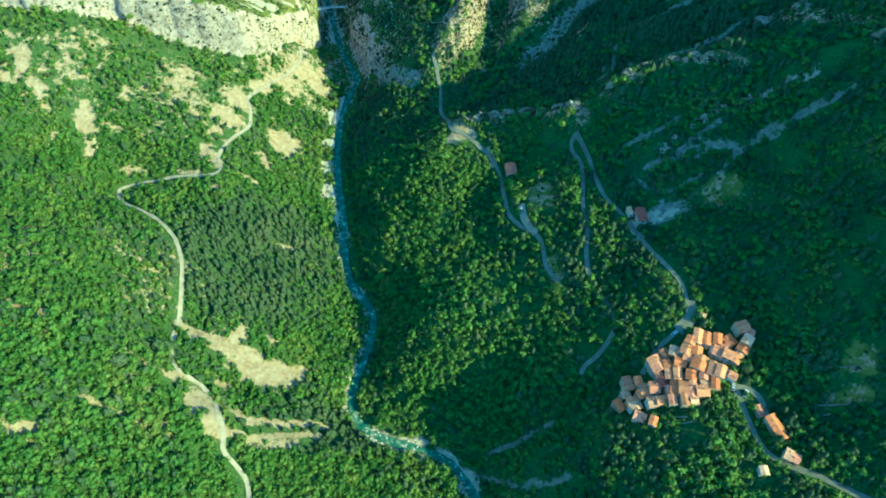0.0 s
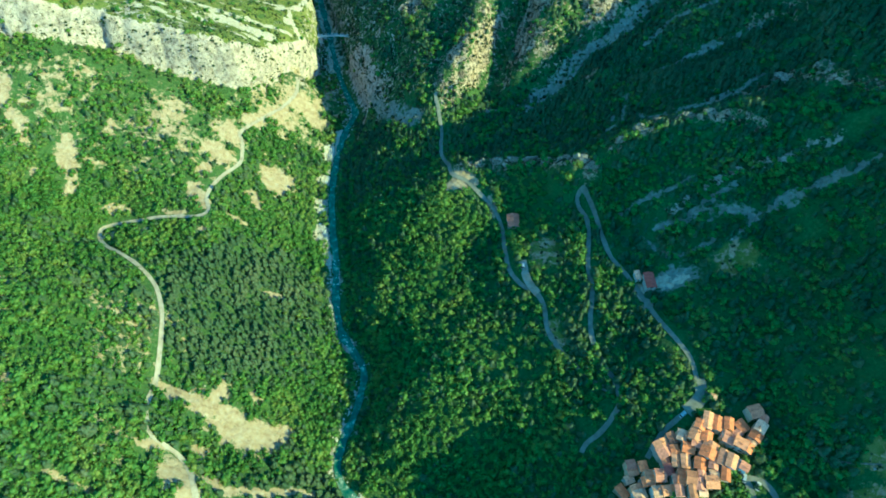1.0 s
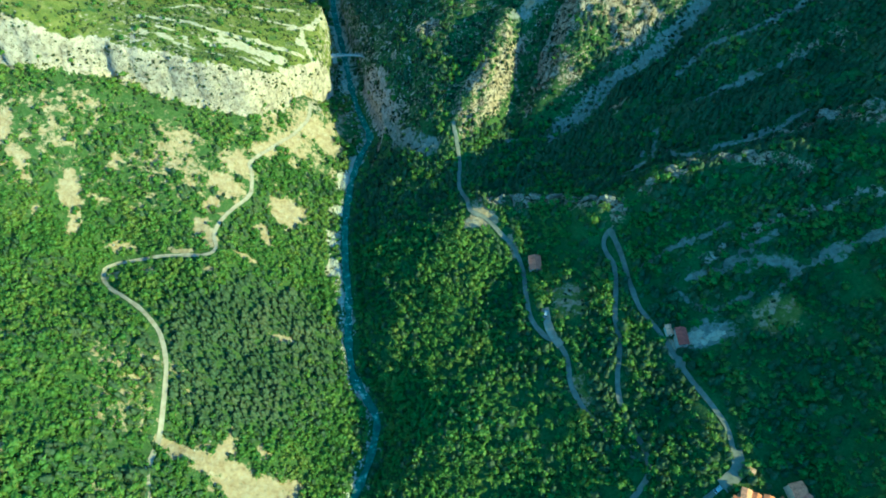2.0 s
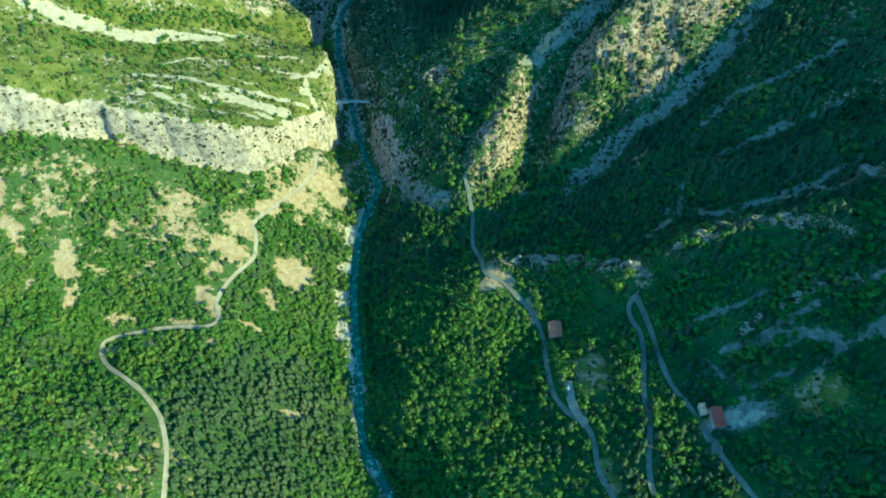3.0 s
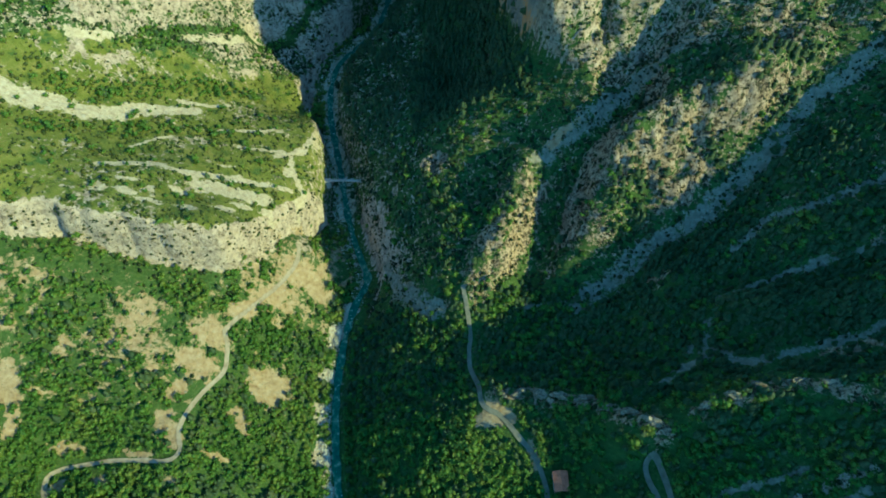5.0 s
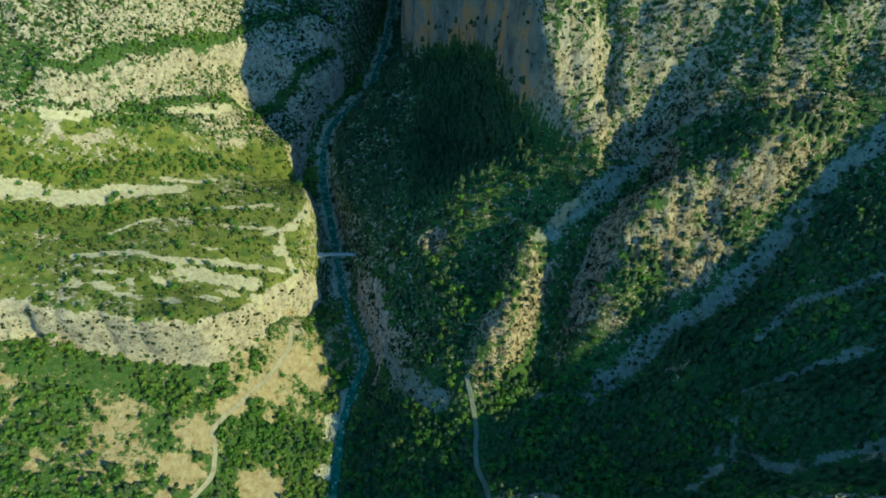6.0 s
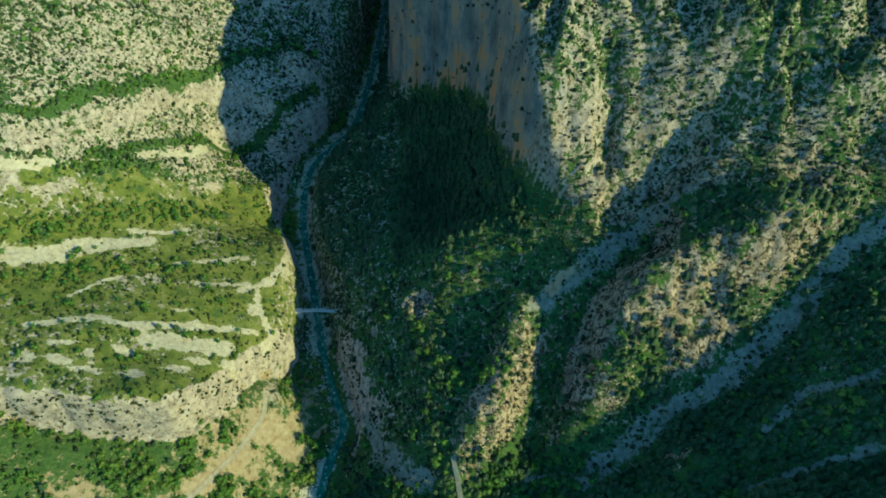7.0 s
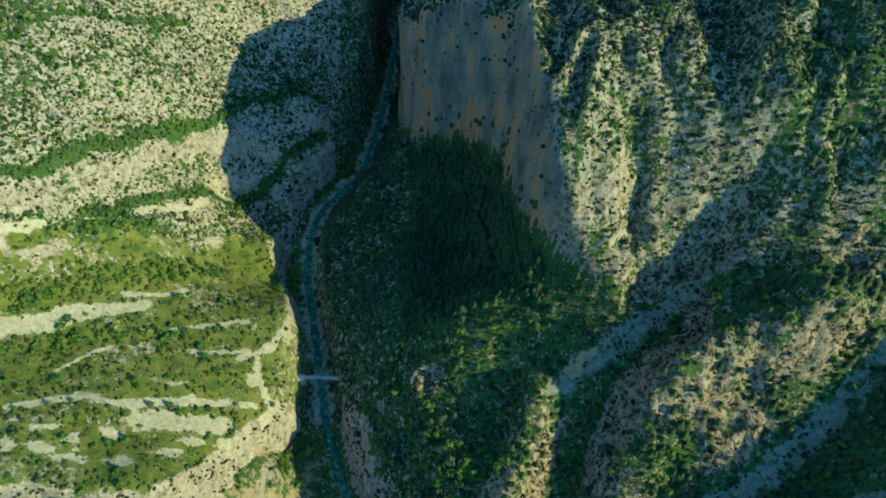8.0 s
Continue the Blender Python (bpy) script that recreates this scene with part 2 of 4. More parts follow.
def ground_material():
    mat, t, bsdf = nodes_of("ground", 0.95)
    fine, mid, big = noise_of(t, 1.6, 8), noise_of(t, 7, 6), noise_of(t, 45, 4)
    soil = ramp(t, fine, [(0.3, (0.035, 0.062, 0.011)), (0.55, (0.066, 0.1, 0.02)), (0.75, (0.12, 0.13, 0.045))])
    grass = ramp(t, mid, [(0.3, (0.072, 0.088, 0.013)), (0.5, (0.13, 0.138, 0.02)), (0.72, (0.21, 0.19, 0.048))])
    rock = ramp(t, noise_of(t, 4, 9, 0.68), [(0.3, (0.12, 0.09, 0.06)), (0.42, (0.28, 0.22, 0.155)), (0.55, (0.41, 0.325, 0.23)), (0.75, (0.51, 0.41, 0.3))])
    tan = ramp(t, noise_of(t, 4, 9, 0.68), [(0.3, (0.13, 0.09, 0.05)), (0.42, (0.27, 0.19, 0.11)), (0.55, (0.38, 0.28, 0.175)), (0.75, (0.49, 0.385, 0.265))])
    rock = blend(t, torn(t, "ochre", mid, 0.5, 2), rock, tan)
    joints = noise_of(t, 2.4, 10, 0.85, (1, 1, 0.8))
    dark = blend(t, torn(t, "ochre", mid, 0.5, 2), ramp(t, joints, [(0.41, (0.2, 0.2, 0.15)), (0.45, (1, 1, 1))]), ramp(t, joints, [(0.465, (0.13, 0.14, 0.1)), (0.5, (1, 1, 1))]))
    crack = add(t, "ShaderNodeMix", data_type="RGBA")
    crack.blend_type = "MULTIPLY"
    crack.inputs[0].default_value = 1.0
    link(t, rock, crack.inputs[6])
    link(t, dark, crack.inputs[7])
    rock = crack.outputs[2]
    sand = ramp(t, noise_of(t, 3, 8), [(0.3, (0.2, 0.125, 0.058)), (0.4, (0.285, 0.2, 0.1)), (0.55, (0.34, 0.25, 0.135)), (0.75, (0.41, 0.325, 0.195))])
    rust = ramp(t, noise_of(t, 17, 9, 0.68, (1, 1, 0.45)), [(0.36, (0.12, 0.115, 0.1)), (0.46, (0.22, 0.195, 0.16)), (0.53, (0.31, 0.25, 0.18)), (0.59, (0.48, 0.24, 0.09)), (0.68, (0.34, 0.26, 0.18))])
    scree = ramp(t, noise_of(t, 2.5, 8), [(0.3, (0.13, 0.12, 0.08)), (0.55, (0.23, 0.21, 0.15)), (0.8, (0.33, 0.3, 0.22))])
    colour = blend(t, torn(t, "meadow", mid, 1.6, 3), soil, grass)
    colour = blend(t, torn(t, "rock", noise_of(t, 3.2, 9, 0.75), 1.9, 8), colour, rock)
    colour = blend(t, torn(t, "scree", noise_of(t, 6, 9, 0.75), 2.0, 5), colour, scree)
    colour = blend(t, torn(t, "sand", noise_of(t, 4.5, 10, 0.8), 2.2, 7), colour, sand)
    chalk = ramp(t, noise_of(t, 2.2, 9, 0.7), [(0.3, (0.2, 0.15, 0.085)), (0.4, (0.36, 0.29, 0.18)), (0.55, (0.46, 0.38, 0.245)), (0.75, (0.53, 0.45, 0.31))])
    colour = blend(t, torn(t, "pale", noise_of(t, 4, 9, 0.75), 1.7, 9), colour, chalk)
    colour = blend(t, torn(t, "wall", mid, 0.3), colour, rust)
    link(t, colour, bsdf.inputs["Base Color"])
    bump(t, bsdf, noise_of(t, 3.5, 10, 0.7), 1.0, 1.6)
    return mat


def plain_material(name, stops, size, rough=0.85, relief=0.05, per_object=0.0, squash=None):
    """A weathered surface: two scales of noise over a short range of colours."""
    mat, t, bsdf = nodes_of(name, rough)
    colour = ramp(t, noise_of(t, size, 8, 0.65, squash), stops)
    hsv = add(t, "ShaderNodeHueSaturation")
    link(t, colour, hsv.inputs["Color"])
    rand = t.nodes.new("ShaderNodeObjectInfo").outputs["Random"]
    both = math_node(t, "ADD", math_node(t, "MULTIPLY", rand, per_object), math_node(t, "MULTIPLY", noise_of(t, size * 6, 3), 0.5))
    link(t, math_node(t, "ADD", both, 0.75 - per_object / 2), hsv.inputs["Value"])
    link(t, hsv.outputs["Color"], bsdf.inputs["Base Color"])
    bump(t, bsdf, noise_of(t, size * 0.5, 8), 0.6, relief)
    return mat


def leaf_material(name, dark, light, dry):
    mat, t, bsdf = nodes_of(name, 0.6)
    bsdf.inputs["Specular IOR Level"].default_value = 0.5
    geo = t.nodes.new("ShaderNodeNewGeometry")
    rnd = math_node(t, "ADD", math_node(t, "MULTIPLY", geo.outputs["Random Per Island"], 0.4), math_node(t, "ADD", math_node(t, "MULTIPLY", noise_of(t, 26, 5), 1.7), -0.5))
    colour = ramp(t, rnd, [(0.2, dark), (0.6, light), (0.92, dry)])
    speck = ramp(t, noise_of(t, 0.7, 5), [(0.3, (0.7, 0.7, 0.7)), (0.6, (1, 1, 1))])
    mul = add(t, "ShaderNodeMix", data_type="RGBA")
    mul.blend_type = "MULTIPLY"
    mul.inputs[0].default_value = 1.0
    link(t, colour, mul.inputs[6])
    link(t, speck, mul.inputs[7])
    link(t, mul.outputs[2], bsdf.inputs["Base Color"])
    thin = add(t, "ShaderNodeBsdfTranslucent")
    link(t, mul.outputs[2], thin.inputs["Color"])
    mixed = add(t, "ShaderNodeMixShader", Fac=0.45)
    link(t, bsdf.outputs[0], mixed.inputs[1])
    link(t, thin.outputs[0], mixed.inputs[2])
    link(t, mixed.outputs[0], t.nodes["Material Output"].inputs["Surface"])
    bump(t, bsdf, noise_of(t, 0.6, 6), 1.0, 0.5)
    return mat


def water_material():
    mat, t, bsdf = nodes_of("water", 0.5)
    colour = ramp(t, noise_of(t, 3.5, 9, 0.7), [(0.35, (0.025, 0.075, 0.05)), (0.5, (0.05, 0.115, 0.065)), (0.57, (0.13, 0.175, 0.1)), (0.66, (0.38, 0.38, 0.26))])
    link(t, colour, bsdf.inputs["Base Color"])
    bsdf.inputs["Specular IOR Level"].default_value = 0.08
    bump(t, bsdf, noise_of(t, 1.2, 5), 0.5, 0.15)
    return mat


GROUND = ground_material()
ROCK = plain_material("limestone", [(0.28, (0.13, 0.115, 0.09)), (0.45, (0.27, 0.24, 0.18)), (0.7, (0.42, 0.37, 0.29))], 1.6, 0.9, 0.4, 0.2)
ROAD = plain_material("road", [(0.3, (0.12, 0.11, 0.075)), (0.5, (0.17, 0.155, 0.105)), (0.75, (0.25, 0.22, 0.15))], 3.0, 0.9, 0.03)
TRACK = plain_material("gravel_track", [(0.3, (0.22, 0.165, 0.1)), (0.5, (0.3, 0.24, 0.155)), (0.75, (0.38, 0.315, 0.22))], 3.0, 0.95, 0.06)
WATER = water_material()
LEAF = leaf_material("broad_leaves", (0.085, 0.165, 0.016), (0.17, 0.27, 0.028), (0.27, 0.305, 0.044))
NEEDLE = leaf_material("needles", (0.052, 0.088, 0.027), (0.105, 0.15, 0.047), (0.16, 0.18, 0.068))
SCRUB = leaf_material("scrub_leaves", (0.02, 0.036, 0.008), (0.042, 0.066, 0.014), (0.085, 0.092, 0.03))
JUNIPER = leaf_material("juniper_leaves", (0.058, 0.085, 0.014), (0.108, 0.134, 0.022), (0.165, 0.168, 0.036))
BARK = plain_material("bark", [(0.3, (0.06, 0.045, 0.03)), (0.7, (0.16, 0.12, 0.085))], 0.3, 0.95, 0.02)


# ---- what covers the land ----
def ragged(x, y, shake):
    """The same places, shaken, so that outlines come out uneven."""
    return x + shake * grain(55, x, y, 9, 4), y + shake * grain(59, x, y, 9, 4)


def spots(x, y, places):
    """Ellipses (x, y, half length, half width, turn), 1 inside and falling off outside."""
    x, y = ragged(x, y, 2.2)
    best = np.zeros(np.shape(x))
    for cx, cy, a, b, turn in places:
        c, s = math.cos(radians(turn)), math.sin(radians(turn))
        u, v = (x - cx) * c + (y - cy) * s, (y - cy) * c - (x - cx) * s
        best = np.maximum(best, 1 - smooth(0.55, 1.35, np.sqrt((u / a) ** 2 + (v / b) ** 2)))
    return best


def stripes(x, y, lines):
    """Bands along polylines (half width, line)."""
    x, y = ragged(x, y, 1.4)
    best = np.zeros(np.shape(x))
    for w, line in lines:
        d, _, _ = along(line, x, y)
        best = np.maximum(best, 1 - smooth(0.4 * w, 1.5 * w, d))
    return best


LEFT_ROAD = [(-86, 45), (-89, 58), (-92, 67), (-97, 73), (-103, 79), (-105, 88), (-111, 101), (-119, 110), (-129, 116), (-136, 128), (-139, 142), (-141, 158), (-145, 180), (-150, 193), (-156, 202), (-167, 212), (-178, 219), (-190, 226), (-198, 234),
             (-201, 242), (-197, 246), (-190, 248), (-175, 251), (-158, 252), (-147, 252), (-142, 254), (-141, 259), (-144, 266), (-143, 276), (-139, 289), (-133, 302), (-133, 311), (-134, 318), (-136, 324), (-132, 332),
             (-128, 338), (-119, 354), (-113, 368), (-109, 380), (-110, 390)]
RIGHT_ROAD = [(-8, 350), (-3, 330), (-3, 319), (-2, 309), (2, 299), (4, 288), (8, 284), (14, 281), (22, 272), (30, 263), (35, 250), (36, 234), (38, 218), (44, 207), (51, 201), (55, 192), (56, 180), (61, 168), (66, 161), (73, 152), (82, 144)]
BEND_ROAD = [(119, 146), (118, 155), (113, 167), (107, 180), (102, 194), (96, 206), (90, 216), (87, 229), (84, 246), (81, 257), (78.5, 260), (76, 257), (77, 250), (80, 241), (80, 229), (78, 212), (79, 198), (77, 184), (77, 171), (81, 158), (85, 148), (86, 138), (83, 132), (77, 125), (71, 121), (68.5, 117)]
VILLAGE_ROAD = [(190, 38), (165, 54), (156, 60), (146, 65), (138, 72), (135.2, 85), (133.7, 94), (132.5, 101), (130, 108)]
LANE = [(143.8, 86), (143, 94), (139, 100), (133.5, 101.5)]
SPUR_TRACK = [(52, 200), (47, 209), (45, 222)]
YARD_ROAD = [(119, 146), (121, 139.6), (118, 135.3), (113.4, 131), (107.7, 126.7), (102.2, 122.1), (97.9, 116.2), (94.6, 111.3)]

BARE = [(-136, 145, 5.1, 3.2, -25), (-128, 141, 9, 3.8, -15), (-118, 140, 9, 7.7, 0), (-109, 135, 10.2, 8.3, -20), (-112, 150, 3.2, 7.7, 0), (-102, 131, 10.2, 10.2, 0), (-94, 129, 11.5, 11.5, 0), (-85, 130, 9, 9, 0), (-112, 114, 6.4, 3.6, -30), (-96, 148, 3.8, 2.6, -20),
        (-117, 101, 6.4, 10.2, 30), (-109, 90, 4.5, 7.7, 10), (-127, 111, 3.8, 5.1, 0), (-134, 86, 4, 1.6, -10), (-174, 76, 6, 4, 0), (-191, 129, 7, 1.8, -10), (-180, 125, 2.5, 4, 0), (-256, 302, 5, 14, 20), (-246, 286, 4, 9, 20),
        (-222, 276, 4.8, 10.8, 10), (-219, 262, 3, 6, 0), (-224, 286, 2.5, 4, 0), (-97, 212, 9, 2.6, -5), (-112, 301, 12.5, 12, -20), (-118, 278, 3.6, 8.4, 35), (-124, 284, 3, 3, 0)]
MORE_BARE = [(-105, 372, 15.2, 7.6, 20), (-95, 366, 8.8, 6.6, 0), (-119, 352, 11, 5.5, 45), (-130, 340, 8.8, 5.5, 40), (-141, 320, 9.6, 9.6, 0), (-145, 302, 11, 8.2, 0), (-150, 288, 5.5, 5.5, 0), (-152, 272, 4.4, 8.8, 10), (-146, 263, 3.3, 5.5, 0), (-196, 238, 4.4, 4.4, 0), (-127, 260, 8.8, 2.2, -5),
             (-143, 244, 4, 2, 0), (-176, 242, 4, 3, 0), (-195, 256, 9, 2, 5), (-160, 255, 9, 2, 0), (-200, 300, 5, 3, 0), (-234, 263, 4, 3, 0), (103, 193, 4, 7, 20), (13, 283, 9, 5, -25), (7, 280, 6, 4, 0), (29, 262, 3, 6, 20), (43, 425, 8, 3, 35), (80, 479, 5, 2, 10)]
# white boulder banks on the sunny side of the river
BOULDERS = [(-77, 357, 4, 8, -30), (-84, 342, 4, 7, 10), (-84, 316, 5, 6, 0), (-85, 294, 5, 7, 10), (-80, 268, 4, 9, 15), (-73, 250, 3.5, 6, 20), (-66, 236, 2.5, 6, 15), (-54, 190, 3, 5, 30), (-37, 102, 9, 3.5, -15), (-18, 97, 9, 4, -10), (2, 89, 8, 4, -35), (13, 76, 4, 8, 20)]
BARE_LINES = [(2.6, [(-106, 101), (-95, 99), (-85, 99), (-77, 102), (-62, 104)]), (2.6, [(-103, 90), (-95, 88), (-84, 92), (-66, 97)]), (2.6, [(-93, 84), (-83, 87), (-74, 90)]), (1.2, [(-159, 93), (-145, 90), (-128, 85), (-121, 78)]), (1.0, [(-148, 118), (-136, 112), (-126, 108)]),
              (6.5, [(-285, 420), (-267, 420), (-252, 420), (-238, 425)]), (5.6, [(-238, 425), (-225, 429), (-212, 438), (-201, 448)]), (4.0, [(-201, 448), (-192, 455), (-182, 462)]), (1.8, [(-192, 466), (-179, 471), (-168, 479)]),
              (2.1, [(-202, 389), (-193, 396), (-180, 401), (-168, 400), (-156, 404), (-146, 409), (-130, 415), (-116, 416)]), (5.0, [(-158, 395), (-144, 399), (-129, 402)]), (1.0, [(-198, 411), (-192, 424), (-184, 432)]),
              (1.5, [(-111, 476), (-114, 460), (-122, 446), (-119, 433), (-110, 421), (-112, 409), (-114, 400)]), (1.5, [(-150, 439), (-140, 442), (-128, 446)]), (1.4, [(-176, 446), (-160, 452), (-136, 466)]),
              (2.4, [(-240, 468), (-226, 481), (-214, 490)]), (1.8, [(-205, 512), (-196, 517), (-181, 534)]), (2.0, [(-192, 522), (-179, 534), (-175, 566)])]
LEDGE_ROCKS = [(-187, 382, 5, 2, 0), (-175, 379, 5, 2.5, 0), (-165, 387, 5, 2.5, 10), (-151, 418, 4, 2, 10), (-135, 392, 5, 3, 20), (-183, 374, 6, 2.5, 0), (-171, 372, 6, 2.5, 0), (-141, 381, 6, 3, 20), (-124, 393, 4, 5, 30), (-127, 441, 5, 3, 20), (-118, 452, 5, 4, 30), (-110, 462, 3, 6, 0),
               (-134, 466, 4, 1.6, 10), (-121, 429, 4, 4, 0), (-156, 374, 8, 2.5, 0), (-196, 372, 6, 2.5, -10)]
ROCKY = [(4, 362, 11, 24, -25), (17, 392, 9, 22, -15), (-28, 424, 10, 9, 0), (72, 404, 14, 22, -20), (90, 412, 20, 14, 20), (98, 394, 18, 16, 0), (125, 426, 18, 12, 30), (142, 445, 14, 12, 30),
         (105, 419, 14, 10, 0), (52, 470, 18, 26, 20), (83, 466, 11, 5, 45)]
ROCKY_LINES = [(5, [(10, 292), (30, 290), (55, 284), (74, 272), (80, 267)]), (4, [(94, 273), (106, 276), (116, 280), (134, 280), (162, 266)]), (4, [(150, 300), (182, 303), (215, 270)]), (2.5, [(120, 236), (150, 250), (190, 252)])]
SCREE_LINES = [(2.2, [(112, 227), (127, 231), (148, 241)]), (2.2, [(146, 214), (160, 226), (172, 233)]), (1.6, [(24, 88), (42, 92), (54, 95)]), (1.8, [(14, 78), (39, 71), (60, 70)]), (1.6, [(92, 238), (112, 246), (130, 250)]), (1.4, [(104, 226), (121, 212), (138, 217)]), (2.0, [(86, 291), (104, 305), (107, 318)]), (5.5, [(31, 414), (41, 422), (62, 433), (82, 447), (100, 456)]), (5.5, [(54, 343), (72, 354), (92, 367), (116, 378), (140, 400), (158, 419), (180, 432), (230, 450)]), (1.5, [(27, 343), (54, 343)]),
               (2.5, [(100, 308), (119, 296), (140, 301), (175, 310)]), (1.8, [(112, 330), (140, 338), (180, 345)]), (2.5, [(118, 350), (135, 364), (155, 366), (185, 375)]), (6, [(-45, 360), (-30, 347), (-20, 342)]), (4, [(128, 200), (122, 203), (110, 198)]),
               (3, [(-55, 381), (-42, 358)]), (3, [(130, 232), (160, 226), (200, 235)])]
FIELDS = [(58, 226, 10, 12, 0), (180, 106, 8, 5, 30), (174, 92, 8, 4, 0), (146, 206, 9, 8, 0), (60, 178, 4, 10, 0)]
GREEN_LINES = [(2.6, [(-250, 478), (-240, 491), (-222, 517), (-199, 562), (-174, 596), (-154, 634), (-117, 650)]), (2.2, [(-215, 500), (-202, 514), (-174, 558), (-146, 588), (-116, 630)]), (3, [(-232, 468), (-207, 500), (-190, 512)]),
               (5, [(-240, 440), (-212, 455), (-182, 487), (-160, 502)]), (4, [(-235, 405), (-200, 432), (-160, 448)]), (1.6, [(-262, 560), (-235, 600), (-200, 650)])]
HAMLET = [(116, 114, 26, 15, 28), (92, 103, 12, 12, 0), (138, 126, 9, 9, 0)]

GAP = 1.7


def spacing():
    """Even lines over the valley, ever wider towards the horizon."""
    near_x = np.arange(-330, 270, GAP)
    near_y = np.arange(20, 800, GAP)
    far = 30 * 1.32 ** np.arange(1, 16) - 30
    return (np.concatenate([-330 - far[::-1], near_x, near_x[-1] + far]), np.concatenate([20 - far[::-1], near_y, near_y[-1] + far]))


def cover(x, y, grid=None):
    """The land with its covers, for any places; grid: the lines of a whole grid, for its slope."""
    z, up_left, up_right = land(x, y)
    if grid:
        slope = np.hypot(np.gradient(z, grid[0], axis=1), np.gradient(z, grid[1], axis=0))
    else:
        e = 1.2
        slope = np.hypot(land(x + e, y)[0] - z, land(x, y + e)[0] - z) / e
    river, river_side, _ = along(RIVER, x, y)
    west = river_side > 0
    far_line = 470 + (x + 240) * 0.75
    far_wall = (up_left > 0.5) * smooth(-12, 12, y - far_line - 6 * grain(61, x, y, 20))
    steep = np.where(far_wall > 0.5, smooth(1.9, 3.0, slope), np.where((up_right > 0.5) & (x > 24), smooth(3.0, 4.5, slope), smooth(0.95, 1.6, slope))) * np.maximum(smooth(330, 350, y), up_left > 0.02)
    terrace = (up_left > 0.6) * (1 - far_wall)
    rock = np.maximum(steep, np.maximum(spots(x, y, ROCKY) * (0.72 + 0.4 * grain(75, x, y, 9, 3)), stripes(x, y, ROCKY_LINES) * 0.58))
    bands = np.sin((y - 0.75 * x) / 7.5 + 1.6 * grain(67, x, y, 40, 2))
    rock = np.maximum(rock, (0.26 + 0.34 * smooth(0.45, 1.0, slope) + 0.05 * bands + 0.1 * smooth(-180, -150, x)) * far_wall)
    rock = np.maximum(rock, (up_right > 0.5) * (np.where(x < 110, 0.56, 0.46) + 0.16 * grain(65, x, 0.4 * y, 14, 3)))
    rock = np.maximum(rock, terrace * np.clip(0.1 + 0.34 * grain(63, x, 2.2 * y, 20, 3), 0, 0.5))
    rock = np.maximum(rock, smooth(7, 4, river + 2 * grain(65, x, y, 15, 2)) * np.where(west, 0.45, 0.15) * (y < 415))
    banks = spots(x, y, BOULDERS)
    rock = np.maximum(rock, 1.1 * banks)
    # Little pale rock low in the gully, so its colour deepens the shade there.
    rock = np.maximum(rock, 0.38 * smooth(95, 125, x) * smooth(285, 300, y) * (up_right < 0.5) * (0.15 + 0.85 * smooth(-10, 15, y - 372 - 0.5 * (x - 100))))
    rock = np.maximum(rock, 0.29 * smooth(-70, -40, x) * smooth(345, 370, y) * (up_right < 0.5))
    sand = np.maximum(np.maximum(spots(x, y, BARE + MORE_BARE) * (1 - 0.8 * steep), stripes(x, y, BARE_LINES) * 0.92), spots(x, y, LEDGE_ROCKS) * 0.8)
    thin = smooth(268, 310, y) * west * (up_left < 0.4) * (river > 14)
    sand = np.maximum(sand, thin * np.clip(0.46 + 0.34 * grain(69, x, y, 22, 3), 0, 0.68) * smooth(-275, -215, x) * (1 - 0.75 * smooth(-144, -130, x) * (1 - smooth(335, 350, y))) * (1 - 0.7 * steep) * (1 - 0.8 * smooth(326, 340, y) * (x < -134)))
    flecks = smooth(0.42, 0.75, grain(77, x, y, 6, 2) + 0.35 * grain(79, x, y, 40, 2)) * west * smooth(258, 285, y) * (up_left < 0.03) * (river > 9) * (1 - 0.8 * smooth(-140, -128, x) * (y < 335))
    sand = np.maximum(sand, 0.7 * flecks * (1 - smooth(318, 334, y) * (x < -150)))
    sand = np.maximum(sand, west * (y < 200) * (x < -130) * np.clip(0.12 + 0.4 * grain(73, x, y, 26, 3), 0, 0.5))
    # Pale rock is thinned in the hollow, darkening its ground where deep shade lies.
    hollow = smooth(-56, -40, x) * smooth(446, 462, y) * (up_right < 0.35)
    rock = rock * (1 - 0.85 * hollow)
    gorge = (y > 425) & (x > -112) & (x < -50) & (up_right < 0.3)
    rock = np.where(gorge, np.clip(rock, 0.34, 0.42), rock)
    green = stripes(x, y, GREEN_LINES) * (up_left > 0.5)
    rock, sand = rock * (1 - green), sand * (1 - 0.8 * green)
    sand = np.maximum(sand, 0.42 * spots(x, y, FIELDS))
    high_bare = sand * (up_left > 0.5)
    sand = sand - 0.85 * high_bare
    pale = np.maximum(np.maximum(1.1 * high_bare, 0.66 * banks), np.maximum(0.6 * smooth(8.5, 5, river) * (y > 425), 0.85 * spots(x, y, [(113, 198, 5, 3.5, 20), (120, 200, 6, 3, 30), (104, 192, 3, 6, 20)])))
    ochre = ~west * smooth(-48, -24, x) * smooth(250, 262, y) * (1 - 0.55 * smooth(440, 470, y))
    scree = np.maximum(stripes(x, y, SCREE_LINES) * 0.74, spots(x, y, [(117.5, 200, 11, 6, 25)]))
    meadow = np.maximum(terrace * 0.9, spots(x, y, FIELDS))
    wall = smooth(0.02, 0.2, up_right) * smooth(1.6, 2.6, slope) * smooth(470, 490, y) * (x < 40)
    roads = np.full(np.shape(x), 1e9)
